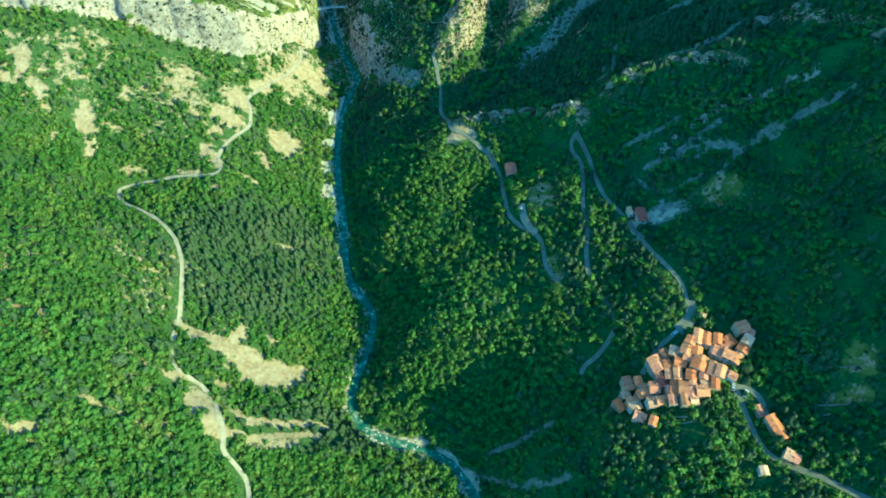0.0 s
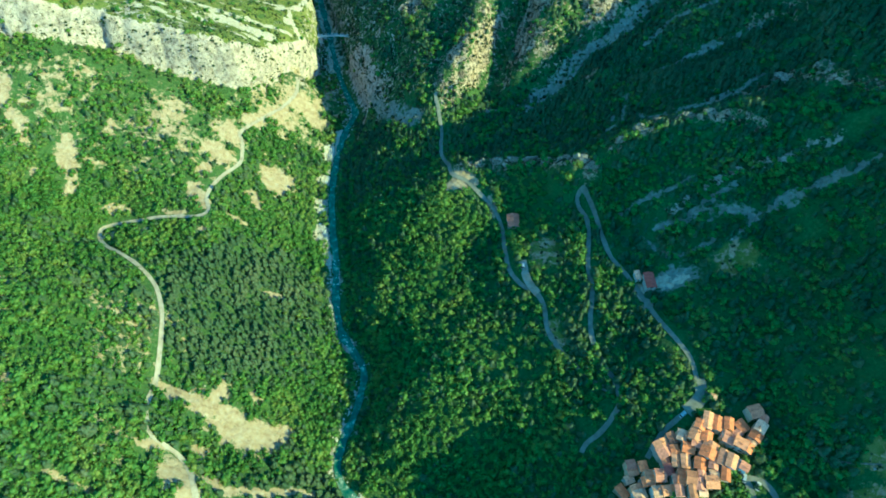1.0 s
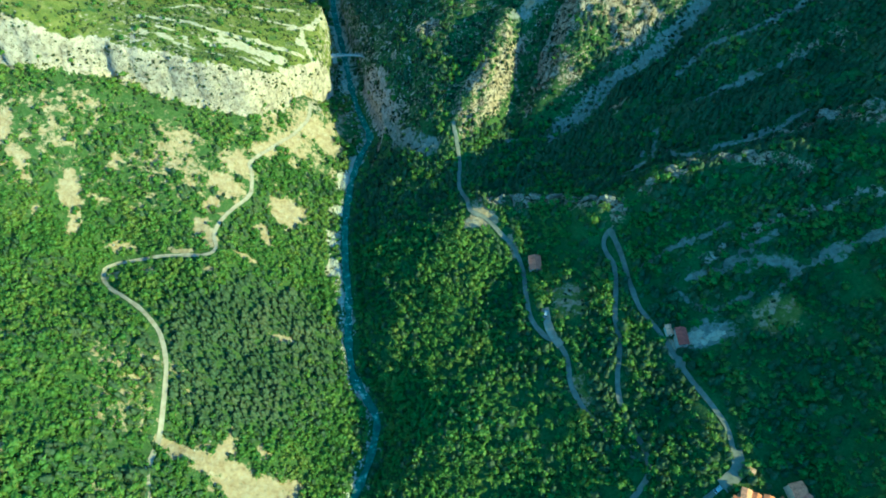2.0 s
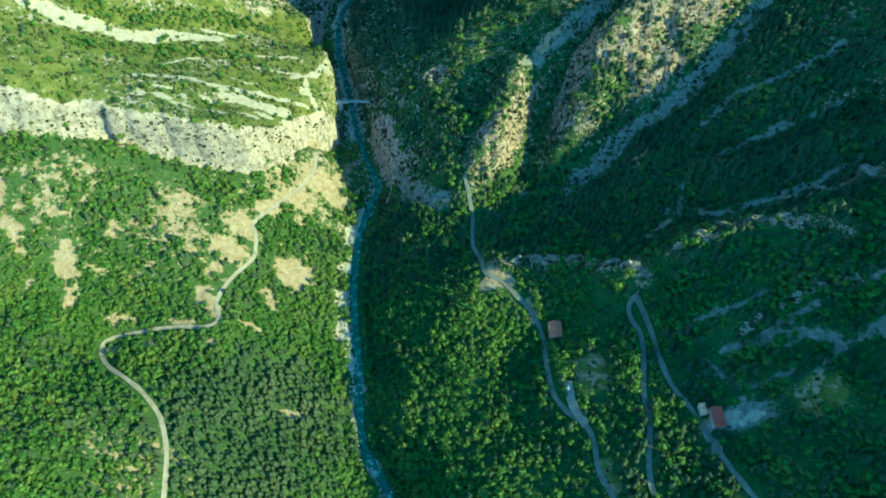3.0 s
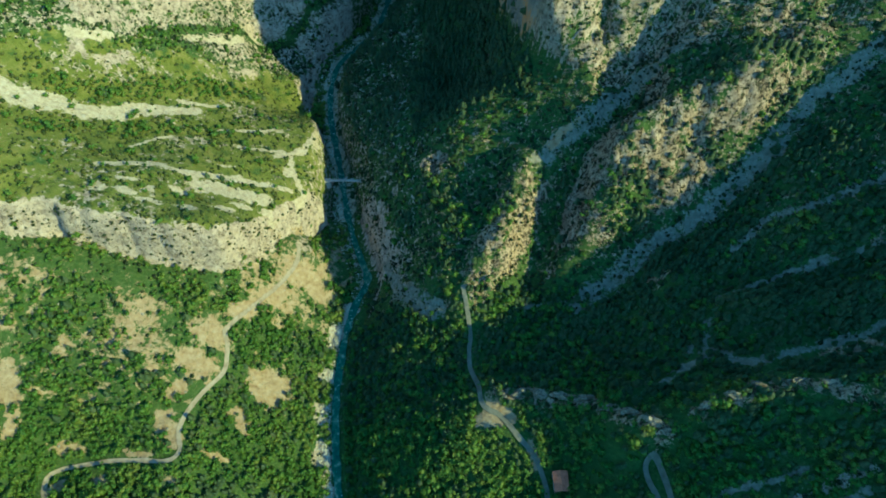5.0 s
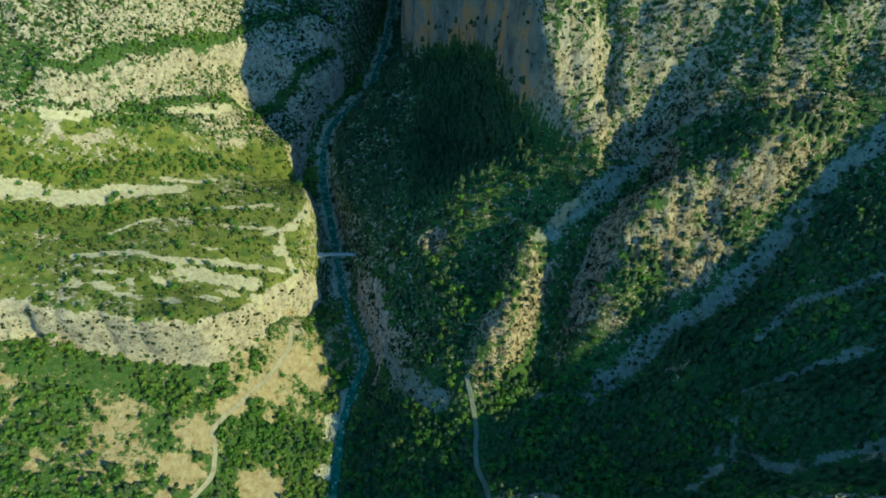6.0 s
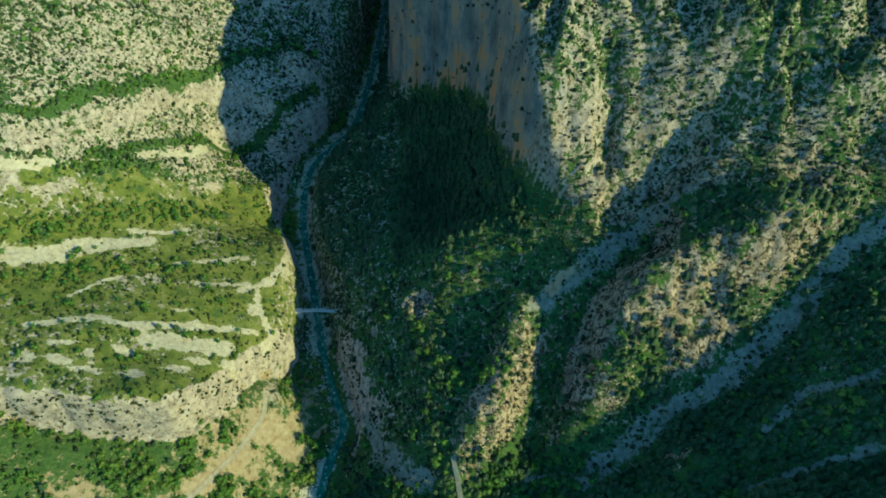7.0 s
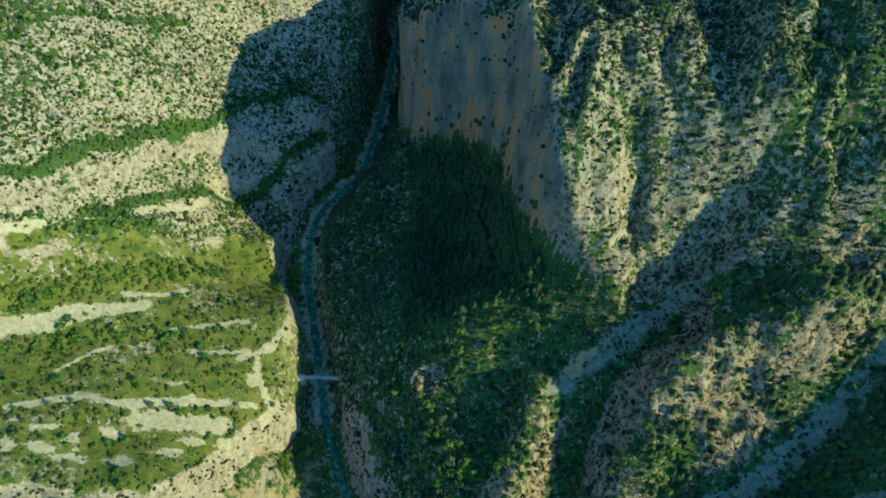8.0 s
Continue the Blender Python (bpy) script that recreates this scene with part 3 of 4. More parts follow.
    for line in (LEFT_ROAD, RIGHT_ROAD, BEND_ROAD, VILLAGE_ROAD, LANE, SPUR_TRACK, YARD_ROAD):
        roads = np.minimum(roads, along(line, x, y)[0])
    return dict(z=z, slope=slope, river=river, west=west, steep=steep, far_wall=far_wall, terrace=terrace, rock=rock, sand=sand, scree=scree,
                meadow=meadow, wall=wall, roads=roads, green=green, bare=high_bare, ochre=ochre, up_left=up_left, up_right=up_right, hamlet=spots(x, y, HAMLET), banks=banks, pale=pale, hollow=hollow)


def mesh_of(name, verts, faces, material, smooth_faces=False):
    """A mesh from arrays; faces are all triangles or all quads."""
    verts, faces = np.asarray(verts, np.float32), np.asarray(faces, np.int32)
    me = bpy.data.meshes.new(name)
    side = faces.shape[1]
    me.vertices.add(len(verts))
    me.vertices.foreach_set("co", verts.ravel())
    me.loops.add(faces.size)
    me.loops.foreach_set("vertex_index", faces.ravel())
    me.polygons.add(len(faces))
    me.polygons.foreach_set("loop_start", np.arange(0, faces.size, side, dtype=np.int32))
    if smooth_faces:
        me.polygons.foreach_set("use_smooth", np.ones(len(faces), bool))
    me.update(calc_edges=True)
    me.materials.append(material)
    return me


def build_ground():
    xs, ys = spacing()
    gx, gy = np.meshgrid(xs, ys)
    c = cover(gx, gy, (xs, ys))
    rough = np.clip(c["rock"] + c["steep"] * 0.6, 0, 1.3) * smooth(5, 9, c["river"])
    z = c["z"] + rough * (1.1 * grain(31, gx, gy, 7, 3) + 0.5 * grain(37, gx, gy, 2.5, 2))
    jag = np.maximum(spots(gx, gy, ROCKY), 0.6 * stripes(gx, gy, ROCKY_LINES))
    z = z + jag * (1.6 - 4.2 * np.abs(grain(43, gx + 2 * grain(45, gx, gy, 9, 2), 0.6 * gy, 7, 3)))
    # cliffs are pushed in and out sideways as well
    shift = c["steep"] * (1.6 * grain(41, gx * 0.7, z, 9, 4))
    ex, ey = np.gradient(z, axis=1), np.gradient(z, axis=0)
    norm = np.maximum(np.hypot(ex, ey), 1e-3)
    px, py = gx - shift * ex / norm, gy - shift * ey / norm
    GRID.update(xs=xs, ys=ys, z=z)
    nx, ny = len(xs), len(ys)
    i = np.arange(nx * ny).reshape(ny, nx)
    quads = np.stack([i[:-1, :-1], i[:-1, 1:], i[1:, 1:], i[1:, :-1]], -1).reshape(-1, 4)
    me = mesh_of("ground", np.stack([px, py, z], -1).reshape(-1, 3), quads, GROUND, True)
    for key in ("rock", "sand", "scree", "meadow", "wall", "ochre", "pale"):
        layer = me.attributes.new(key, "FLOAT", "POINT")
        layer.data.foreach_set("value", np.clip(c[key], 0, 1).astype(np.float32).ravel())
    return tagged(new("ground", me), "gorge floor, wooded slopes and pale limestone cliffs", "ground", kind="structure")


GRID = {}


def on_ground(x, y):
    """Height of the built ground under these places."""
    xs, ys, z = GRID["xs"], GRID["ys"], GRID["z"]
    x, y = np.asarray(x, float), np.asarray(y, float)
    i = np.clip(np.searchsorted(xs, x) - 1, 0, len(xs) - 2)
    j = np.clip(np.searchsorted(ys, y) - 1, 0, len(ys) - 2)
    u, v = (x - xs[i]) / (xs[i + 1] - xs[i]), (y - ys[j]) / (ys[j + 1] - ys[j])
    return (z[j, i] * (1 - u) + z[j, i + 1] * u) * (1 - v) + (z[j + 1, i] * (1 - u) + z[j + 1, i + 1] * u) * v


build_ground()


def ribbon(name, line, half, lift, material, label, category, wobble=0.0, level=None):
    """A band of ground laid along a line, following the land."""
    pts = [Vector((x, y, 0)) for x, y in line]
    fine = []
    for k in range(len(pts) - 1):
        p0, p1, p2, p3 = pts[max(k - 1, 0)], pts[k], pts[k + 1], pts[min(k + 2, len(pts) - 1)]
        steps = max(2, int((p2 - p1).length / 1.6))
        for j in range(steps):
            u = j / steps
            fine.append(0.5 * (2 * p1 + (p2 - p0) * u + (2 * p0 - 5 * p1 + 4 * p2 - p3) * u * u + (3 * p1 - p0 - 3 * p2 + p3) * u ** 3))
    fine.append(pts[-1])
    rows, cols = len(fine), 5
    verts = []
    for k, p in enumerate(fine):
        d = fine[min(k + 1, rows - 1)] - fine[max(k - 1, 0)]
        n = Vector((-d.y, d.x, 0)).normalized()
        w = half + wobble * noise.noise(Vector((k * 0.19, half, 7)))
        for c in range(cols):
            q = p + n * (w * (c / (cols - 1) * 2 - 1))
            verts.append((q.x, q.y))
    xy = np.array(verts)
    if level is None:
        z = on_ground(xy[:, 0], xy[:, 1]).reshape(rows, cols)
        mid = z.mean(axis=1)
        soft = np.convolve(np.pad(mid, 3, mode="edge"), np.ones(7) / 7, mode="valid")
        z = np.maximum(z, soft[:, None] * 0.6 + z * 0.4) + lift
    else:
        z = np.full((rows, cols), level)
    i = np.arange(rows * cols).reshape(rows, cols)
    quads = np.stack([i[:-1, :-1], i[:-1, 1:], i[1:, 1:], i[1:, :-1]], -1).reshape(-1, 4)[:, ::-1]
    me = mesh_of(name, np.column_stack([xy, z.ravel()]), quads, material, True)
    return tagged(new(name, me), label, category, kind="structure")


ribbon("water", RIVER, 2.1, 0, WATER, "shallow green mountain river in its stony bed", "river", 1.5, WATER_Z)
ribbon("road_west", LEFT_ROAD, 1.05, 0.35, TRACK, "pale narrow mountain road along the sunlit slope", "road", 0.2)
ribbon("road_east", RIGHT_ROAD, 1.2, 0.35, ROAD, "narrow grey road climbing through the shaded wood", "road", 0.2)
ribbon("road_bend", BEND_ROAD, 1.2, 0.4, ROAD, "grey hairpin road below the rock ridge", "road", 0.2)
ribbon("road_village", VILLAGE_ROAD, 1.4, 0.4, ROAD, "grey road leading into the village", "road", 0.2)
ribbon("road_lane", LANE, 1.3, 0.35, ROAD, "narrow lane looping past a house", "road", 0.15)
ribbon("road_spur", SPUR_TRACK, 2.0, 0.4, TRACK, "short gravel spur with a lay-by", "road", 0.3)
ribbon("road_yard", YARD_ROAD, 1.15, 0.45, ROAD, "grey lane around the edge of the village", "road", 0.2)
ribbon("pavement_square", [(120, 145), (120.5, 138), (117, 133.5), (113, 130.5)], 2.9, 0.5, ROAD, "worn grey parking square at the edge of the village", "pavement", 0.6)
ribbon("pavement_yard", [(103.5, 182), (105.5, 188), (108, 195)], 2.1, 0.5, ROAD, "worn grey yard in front of the red-roofed barn", "pavement", 0.5)


# ---- trees and scrub ----
def lump(rng, segments=5, rings=2):
    """A low ball of leaves with an uneven skin."""
    verts, faces = [(0, 0, 1.0)], []
    for r in range(1, rings + 1):
        a = math.pi * r / (rings + 1)
        for s in range(segments):
            b = 2 * math.pi * (s + 0.5 * (r % 2)) / segments
            k = 0.78 + 0.44 * rng.rand()
            verts.append((k * math.sin(a) * math.cos(b), k * math.sin(a) * math.sin(b), k * math.cos(a)))
    verts.append((0, 0, -0.8))
    for s in range(segments):
        n = (s + 1) % segments
        faces.append((0, 1 + s, 1 + n))
        for r in range(rings - 1):
            a, b, c, d = 1 + r * segments + s, 1 + r * segments + n, 1 + (r + 1) * segments + s, 1 + (r + 1) * segments + n
            faces += [(a, c, b), (b, c, d)]
        last = 1 + (rings - 1) * segments
        faces.append((last + s, len(verts) - 1, last + n))
    return np.array(verts), np.array(faces)


def gather(pieces):
    verts, faces, at = [], [], 0
    for v, f in pieces:
        verts.append(v)
        faces.append(f + at)
        at += len(v)
    return np.concatenate(verts), np.concatenate(faces)


def leaf_tufts(rng, n, radius, centre, size):
    """Single tufts standing off the crown, which fray its outline."""
    d = rng.normal(size=(n, 3))
    d /= np.linalg.norm(d, axis=1)[:, None]
    d[:, 2] = np.abs(d[:, 2]) * 0.9 - 0.15
    c = centre + d * radius * (0.9 + 0.3 * rng.rand(n, 1))
    verts = (c[:, None] + rng.normal(size=(n, 3, 3)) * size).reshape(-1, 3)
    return verts, np.arange(3 * n).reshape(-1, 3)


def crown_shape(kind, seed):
    """Crown of a tree of unit height, standing at the origin."""
    rng = np.random.RandomState(seed)
    pieces = []
    if kind == "broad":
        for k in range(2):
            v, f = lump(rng, 5 - k, 2 - k)
            a, r = rng.rand() * 6.28, (0.0 if k == 0 else 0.24)
            s = (0.27 if k == 0 else 0.2 + 0.08 * rng.rand())
            pieces.append((v * s * np.array([1, 1, 0.95]) + np.array([r * math.cos(a), r * math.sin(a), 0.6 if k == 0 else 0.45 + 0.3 * rng.rand()]), f))
        pieces.append(leaf_tufts(rng, 22, np.array([0.36, 0.36, 0.36]), np.array([0, 0, 0.58]), 0.095))
    elif kind == "conifer":
        for k in range(4):
            n, top, low, wide = 7, 0.42 + 0.19 * (k + 1) - 0.16 * (k == 0), 0.14 + 0.2 * k, 0.3 - 0.06 * k
            ring = [(wide * (0.75 + 0.5 * rng.rand()) * math.cos(6.283 * i / n), wide * (0.75 + 0.5 * rng.rand()) * math.sin(6.283 * i / n), low + 0.07 * rng.rand()) for i in range(n)]
            pieces.append((np.array([(0, 0, min(top, 1.0))] + ring), np.array([(0, 1 + i, 1 + (i + 1) % n) for i in range(n)])))
        pieces.append(leaf_tufts(rng, 18, np.array([0.2, 0.2, 0.34]), np.array([0, 0, 0.5]), 0.085))
    elif kind == "cushion":
        v, f = lump(rng, 4, 1)
        pieces = [(v * np.array([0.7, 0.7, 0.75]) + np.array([0, 0, 0.25]), f), leaf_tufts(rng, 3, np.array([0.6, 0.6, 0.5]), np.array([0, 0, 0.3]), 0.22)]
    else:
        for k in range(1):
            v, f = lump(rng, 6, 2)
            a = rng.rand() * 6.28
            pieces.append((v * (0.5 if k == 0 else 0.34) * np.array([1, 1, 0.8]) + np.array([0.3 * k * math.cos(a), 0.3 * k * math.sin(a), 0.28]), f))
        pieces.append(leaf_tufts(rng, 5, np.array([0.5, 0.5, 0.4]), np.array([0, 0, 0.35]), 0.12))
    return gather(pieces)


def trunk_shape(seed):
    """Tapered trunk with two limbs, of unit height."""
    rng = np.random.RandomState(seed)
    pieces = []
    for (x0, y0, z0, r0), (x1, y1, z1, r1) in (((0, 0, -0.08, 0.05), (0.02, 0.01, 0.62, 0.02)), ((0.01, 0, 0.3, 0.025), (0.18, 0.08 * rng.rand(), 0.55, 0.01)), ((0.01, 0, 0.36, 0.022), (-0.15, -0.12, 0.58, 0.01))):
        n = 3
        a = np.arange(n) * 2 * math.pi / n
        ring = np.concatenate([np.stack([x0 + r0 * np.cos(a), y0 + r0 * np.sin(a), np.full(n, z0)], -1), np.stack([x1 + r1 * np.cos(a), y1 + r1 * np.sin(a), np.full(n, z1)], -1)])
        i = np.arange(n)
        j = (i + 1) % n
        pieces.append((ring, np.concatenate([np.stack([i, j, j + n], -1), np.stack([i, j + n, i + n], -1)])))
    return gather(pieces)


KINDS = {"broad": [crown_shape("broad", 100 + k) for k in range(7)], "conifer": [crown_shape("conifer", 200 + k) for k in range(5)], "scrub": [crown_shape("scrub", 300 + k) for k in range(6)], "cushion": [crown_shape("cushion", 350 + k) for k in range(5)]}
TRUNKS = [trunk_shape(400 + k) for k in range(3)]


def scatter(step, seed):
    """Jittered places over the valley."""
    rng = np.random.RandomState(seed)
    gx, gy = np.meshgrid(np.arange(-325, 265, step), np.arange(28, 790, step))
    x = (gx + (rng.rand(*gx.shape) - 0.5) * step * 1.9).ravel()
    y = (gy + (rng.rand(*gx.shape) - 0.5) * step * 1.9).ravel()
    seen = np.abs(x + 10) < 235 + 0.14 * y
    return x[seen], y[seen], rng


def planted(shapes, x, y, z, size, rng, wide=1.0):
    """All copies of the shapes at these places, as two arrays."""
    verts, faces, at = [], [], 0
    pick = rng.randint(len(shapes), size=len(x))
    turn = rng.rand(len(x)) * 6.283
    for k, (v, f) in enumerate(shapes):
        m = pick == k
        n = int(m.sum())
        if not n:
            continue
        c, s, h = np.cos(turn[m])[:, None], np.sin(turn[m])[:, None], size[m][:, None]
        w = h * wide
        vx = (v[:, 0] * c - v[:, 1] * s) * w + x[m][:, None]
        vy = (v[:, 0] * s + v[:, 1] * c) * w + y[m][:, None]
        vz = v[:, 2] * h + z[m][:, None]
        verts.append(np.stack([vx, vy, vz], -1).reshape(-1, 3))
        faces.append((f[None] + (np.arange(n) * len(v))[:, None, None]).reshape(-1, 3) + at)
        at += n * len(v)
    return np.concatenate(verts), np.concatenate(faces)


def tree_cover(c, x, y):
    """How thickly trees stand."""
    open_ground = np.clip(1 - 1.5 * np.clip(c["sand"] - 0.25, 0, 1) - 1.2 * c["scree"] - 1.1 * spots(x, y, FIELDS) - 1.3 * c["hamlet"], 0, 1)
    clump = grain(71, x, y, 16, 3)
    d = np.where(c["west"], np.where((y < 275) | ((x > -140) & (y < 340)), 1.0 + 0.2 * clump, 0.46 + 0.55 * clump), 0.92 + 0.55 * clump)
    d = np.where(~c["west"] & (x > 130), 0.75 + 0.6 * clump, d)
    # Trees thickened over the gully to darken it where shade falls.
    d = np.where(~c["west"] & (y > 285) & (x > 75), 0.8 + 0.5 * clump, d)
    edge = 352 + 0.5 * np.maximum(x - 60, 0)
    d = np.where(~c["west"] & (y > edge), 0.16 + 0.4 * clump, d)
    # Hollow packed with dark trees, standing in for the depth of its shade.
    d = np.where(~c["west"] & (y > 455) & (x < 24), np.where(x > -45, 1.0, 0.3) + 0.3 * clump, d)
    d = np.where((c["up_left"] > 0.4), 0.05 + 0.4 * c["green"], d)
    d = np.where((c["up_right"] > 0.3), 0.02 + 0.5 * np.clip(0.5 - c["rock"], 0, 0.5) * (x > 70), d)
    d = d * open_ground * (1 - 0.75 * spots(x, y, [(-84, 91, 24, 9, 0)])) * (1 - 0.85 * c["steep"] * (1 - c["hollow"])) * (1 - 0.75 * stripes(x, y, ROCKY_LINES)) * (c["roads"] > np.where(c["west"], np.where((y > 112) & (y < 150), 0.5, 2.5), np.where((y > 130) & (y < 166) & (x < 95), 0.7, 2.2))) * (c["river"] > 4.2) * (1 - 0.9 * c["banks"])
    return d


FOREST_KEEP = (-20, 40, 150, 262)


def build_forest():
    x, y, rng = scatter(2.3, 5)
    c = cover(x, y)
    keep = rng.rand(len(x)) < tree_cover(c, x, y)
    x, y, west = x[keep], y[keep], c["west"][keep]
    z = on_ground(x, y)
    # Extra pines on the east: their darker green stands in for shade and weak sun.
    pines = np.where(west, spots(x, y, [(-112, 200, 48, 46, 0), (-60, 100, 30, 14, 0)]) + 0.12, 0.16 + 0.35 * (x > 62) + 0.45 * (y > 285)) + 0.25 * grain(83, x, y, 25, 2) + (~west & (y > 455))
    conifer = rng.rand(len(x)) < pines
    size = (2.5 + 2.2 * rng.rand(len(x)) ** 2.2) * (1 + 0.22 * grain(87, x, y, 11, 2)) * np.where(conifer, 1.15, 1.0) * np.where(west, 1.12 + 0.22 * (y < 130), 1.12)
    x0, x1, y0, y1 = FOREST_KEEP
    single = (x > x0) & (x < x1) & (y > y0) & (y < y1)
    order = np.nonzero(single)[0][:300]
    single[:] = False
    single[order] = True
    z = z - 0.15
    for kind, flag, mat, wide, label in (("broad", ~conifer, LEAF, 1.22, "dense green broadleaved trees covering the slopes"), ("conifer", conifer, NEEDLE, 1.2, "dark green pines standing close together on the slopes, added thickly to darken shaded hollows")):
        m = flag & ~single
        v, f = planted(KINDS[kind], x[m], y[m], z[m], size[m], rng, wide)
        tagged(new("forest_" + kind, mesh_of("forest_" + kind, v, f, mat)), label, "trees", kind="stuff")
    m = ~single
    v, f = planted([(v[:6], f[:6]) for v, f in TRUNKS], x[m], y[m], z[m], size[m], rng)
    tagged(new("forest_trunks", mesh_of("forest_trunks", v, f, BARK)), "thin brown trunks under the crowns of the forest", "tree trunks", kind="stuff")
    crowns = {k: [mesh_of("crown", v, f, LEAF if k == "broad" else NEEDLE) for v, f in KINDS[k]] for k in ("broad", "conifer")}
    stems = [mesh_of("trunk", v, f, BARK) for v, f in TRUNKS]
    for n in order:
        kind = "conifer" if conifer[n] else "broad"
        tree = tagged(new("tree"), "dark green pine in the valley wood" if conifer[n] else "green broadleaved tree in the valley wood", "tree", "trees of the valley wood")
        for name, data in (("trunk", stems[n % 3]), ("crown", crowns[kind][n % len(crowns[kind])])):
            new(name, data).parent = tree
        tree.matrix_basis = Matrix.LocRotScale((x[n], y[n], z[n]), Euler((0, 0, n * 2.4)), (size[n] * 1.22, size[n] * 1.22, size[n]))


def build_scrub():
    x, y, rng = scatter(2.85, 9)
    c = cover(x, y)
    clump = grain(91, x, y, 6, 3)
    rough = np.clip(c["rock"] * 1.3, 0, 1)
    d = 0.5 * rough + 0.38 * clump * rough
    bands = np.sin((y - 0.75 * x) / 7.5 + 1.6 * grain(67, x, y, 40, 2))
    d = np.where(c["far_wall"] > 0.5, 0.66 + 0.4 * clump - 0.3 * bands + 0.6 * c["green"], d)
    d = np.where(c["terrace"] > 0.5, 0.4 + 0.6 * clump + 0.5 * c["green"], d)
    cliff = (c["up_left"] > 0.03) & (c["up_left"] < 0.97) & (x < -96) & (y < 440)
    d = np.where(cliff, 1.5 + 0.9 * clump, d)
    d = np.where(c["up_right"] > 0.5, 0.95 + 0.6 * clump, d)
    d = np.where(c["west"] & (y > 280) & (c["up_left"] < 0.03), 0.36 + 0.4 * clump, d)
    d = np.where(~c["west"] & (y > 300) & (c["up_right"] < 0.5), np.maximum(d, 0.5 + 0.5 * clump), d)
    d = np.where(~c["west"] & (y > 458) & (x < 14) & (c["up_right"] < 0.3), 0.3 + 0.35 * clump, d)
    d = d * np.clip(1 - 1.15 * np.maximum(c["sand"], c["bare"]), 0.04, 1) * np.clip(1 - 0.6 * c["scree"], 0.06, 1) * (1 - np.where((c["up_right"] > 0.5) | (c["far_wall"] > 0.5) | cliff, 0.2, 0.7) * smooth(1.8, 3.2, c["slope"])) * (c["roads"] > 2.6) * (c["river"] > 7) * (1 - c["hamlet"]) * (1 - 0.6 * spots(x, y, ROCKY))
    keep = rng.rand(len(x)) < d
    x, y, pasture = x[keep], y[keep], c["terrace"][keep] > 0.5
    z = on_ground(x, y) - 0.1
    size = (1.1 + 1.6 * rng.rand(len(x)) ** 2.2) * np.where(cliff[keep], 0.72, 1)
    for name, m, mat, label in (("scrub", ~pasture, SCRUB, "low dark scrub dotted over pale rock"), ("pasture_scrub", pasture, JUNIPER, "mid-green bushes on the grassy ledge above the cliff")):
        v, f = planted(KINDS["scrub"], x[m], y[m], z[m], size[m], rng, 1.1)
        tagged(new(name, mesh_of(name, v, f, mat)), label, "shrubs", kind="stuff")


def build_low_scrub():
    """Small cushions on ledges, cracks and the high pasture."""
    x, y, rng = scatter(1.55, 13)
    high = (y > 342) | (spots(x, y, FIELDS) > 0.3)
    x, y = x[high], y[high]
    c = cover(x, y)
    clump = grain(93, x, y, 3.5, 2)
    d = np.where(c["far_wall"] > 0.5, 0.5 + 0.5 * clump, 0.0)
    d = np.where(c["terrace"] > 0.5, 0.12 + 0.4 * clump, d)
    d = np.where(c["up_right"] > 0.5, 0.6 + 0.5 * clump, d)
    d = np.where(~c["west"] & (c["up_right"] <= 0.5), 0.42 + 0.45 * clump, d)
    cliff = (c["up_left"] > 0.03) & (c["up_left"] < 0.97) & (x < -96) & (y < 440)
    d = d * np.clip(1 - 0.95 * np.maximum(c["sand"], c["bare"]), 0.05, 1) * (1 - 0.6 * c["scree"]) * (1 - 0.5 * spots(x, y, ROCKY)) * (1 - 0.55 * smooth(2.2, 4.0, c["slope"])) * (c["roads"] > 2.2) * (c["river"] > 8)
    d = np.where(y < 342, 0.12 + 0.4 * clump, d)
    d = np.where(cliff, 0.55 + 0.9 * clump + 0.5 * smooth(0.6, 0.95, c["up_left"]), d)
    keep = rng.rand(len(x)) < d
    n = int(keep.sum())
    size = (0.6 + 0.8 * rng.rand(n) ** 2) * np.where(cliff[keep], 1.2, 1)
    v, f = planted(KINDS["cushion"], x[keep], y[keep], on_ground(x[keep], y[keep]) - 0.05, size, rng)
    tagged(new("low_scrub", mesh_of("low_scrub", v, f, SCRUB)), "small dark cushions of scrub on ledges and high pasture", "shrubs", kind="stuff")


build_forest()
build_scrub()
build_low_scrub()


# ---- the village, the bridge and the smaller things ----
def part(name, bm, material, parent, label=""):
    """One mesh under a thing or a part."""
    me = bpy.data.meshes.new(name)
    bmesh.ops.recalc_face_normals(bm, faces=bm.faces)
    bm.to_mesh(me)
    bm.free()
    me.materials.append(material)
    ob = new(name, me)
    ob.parent = parent
    return tagged(ob, label)


def box(bm, x0, x1, y0, y1, z0, z1):
    """A block between these limits."""
    v = [bm.verts.new((x, y, z)) for z in (z0, z1) for x, y in ((x0, y0), (x1, y0), (x1, y1), (x0, y1))]
    for f in ((3, 2, 1, 0), (4, 5, 6, 7), (0, 1, 5, 4), (1, 2, 6, 5), (2, 3, 7, 6), (3, 0, 4, 7)):
        bm.faces.new([v[i] for i in f])
    return v


def height_at(x, y):
    return float(on_ground(x, y))


def plaster_wall(name, colour):
    c = np.array(colour)
    return plain_material(name, [(0.3, tuple(c * 0.72)), (0.5, tuple(c)), (0.72, tuple(np.minimum(c * 1.12, 0.85)))], 1.4, 0.9, 0.03, 0.15)


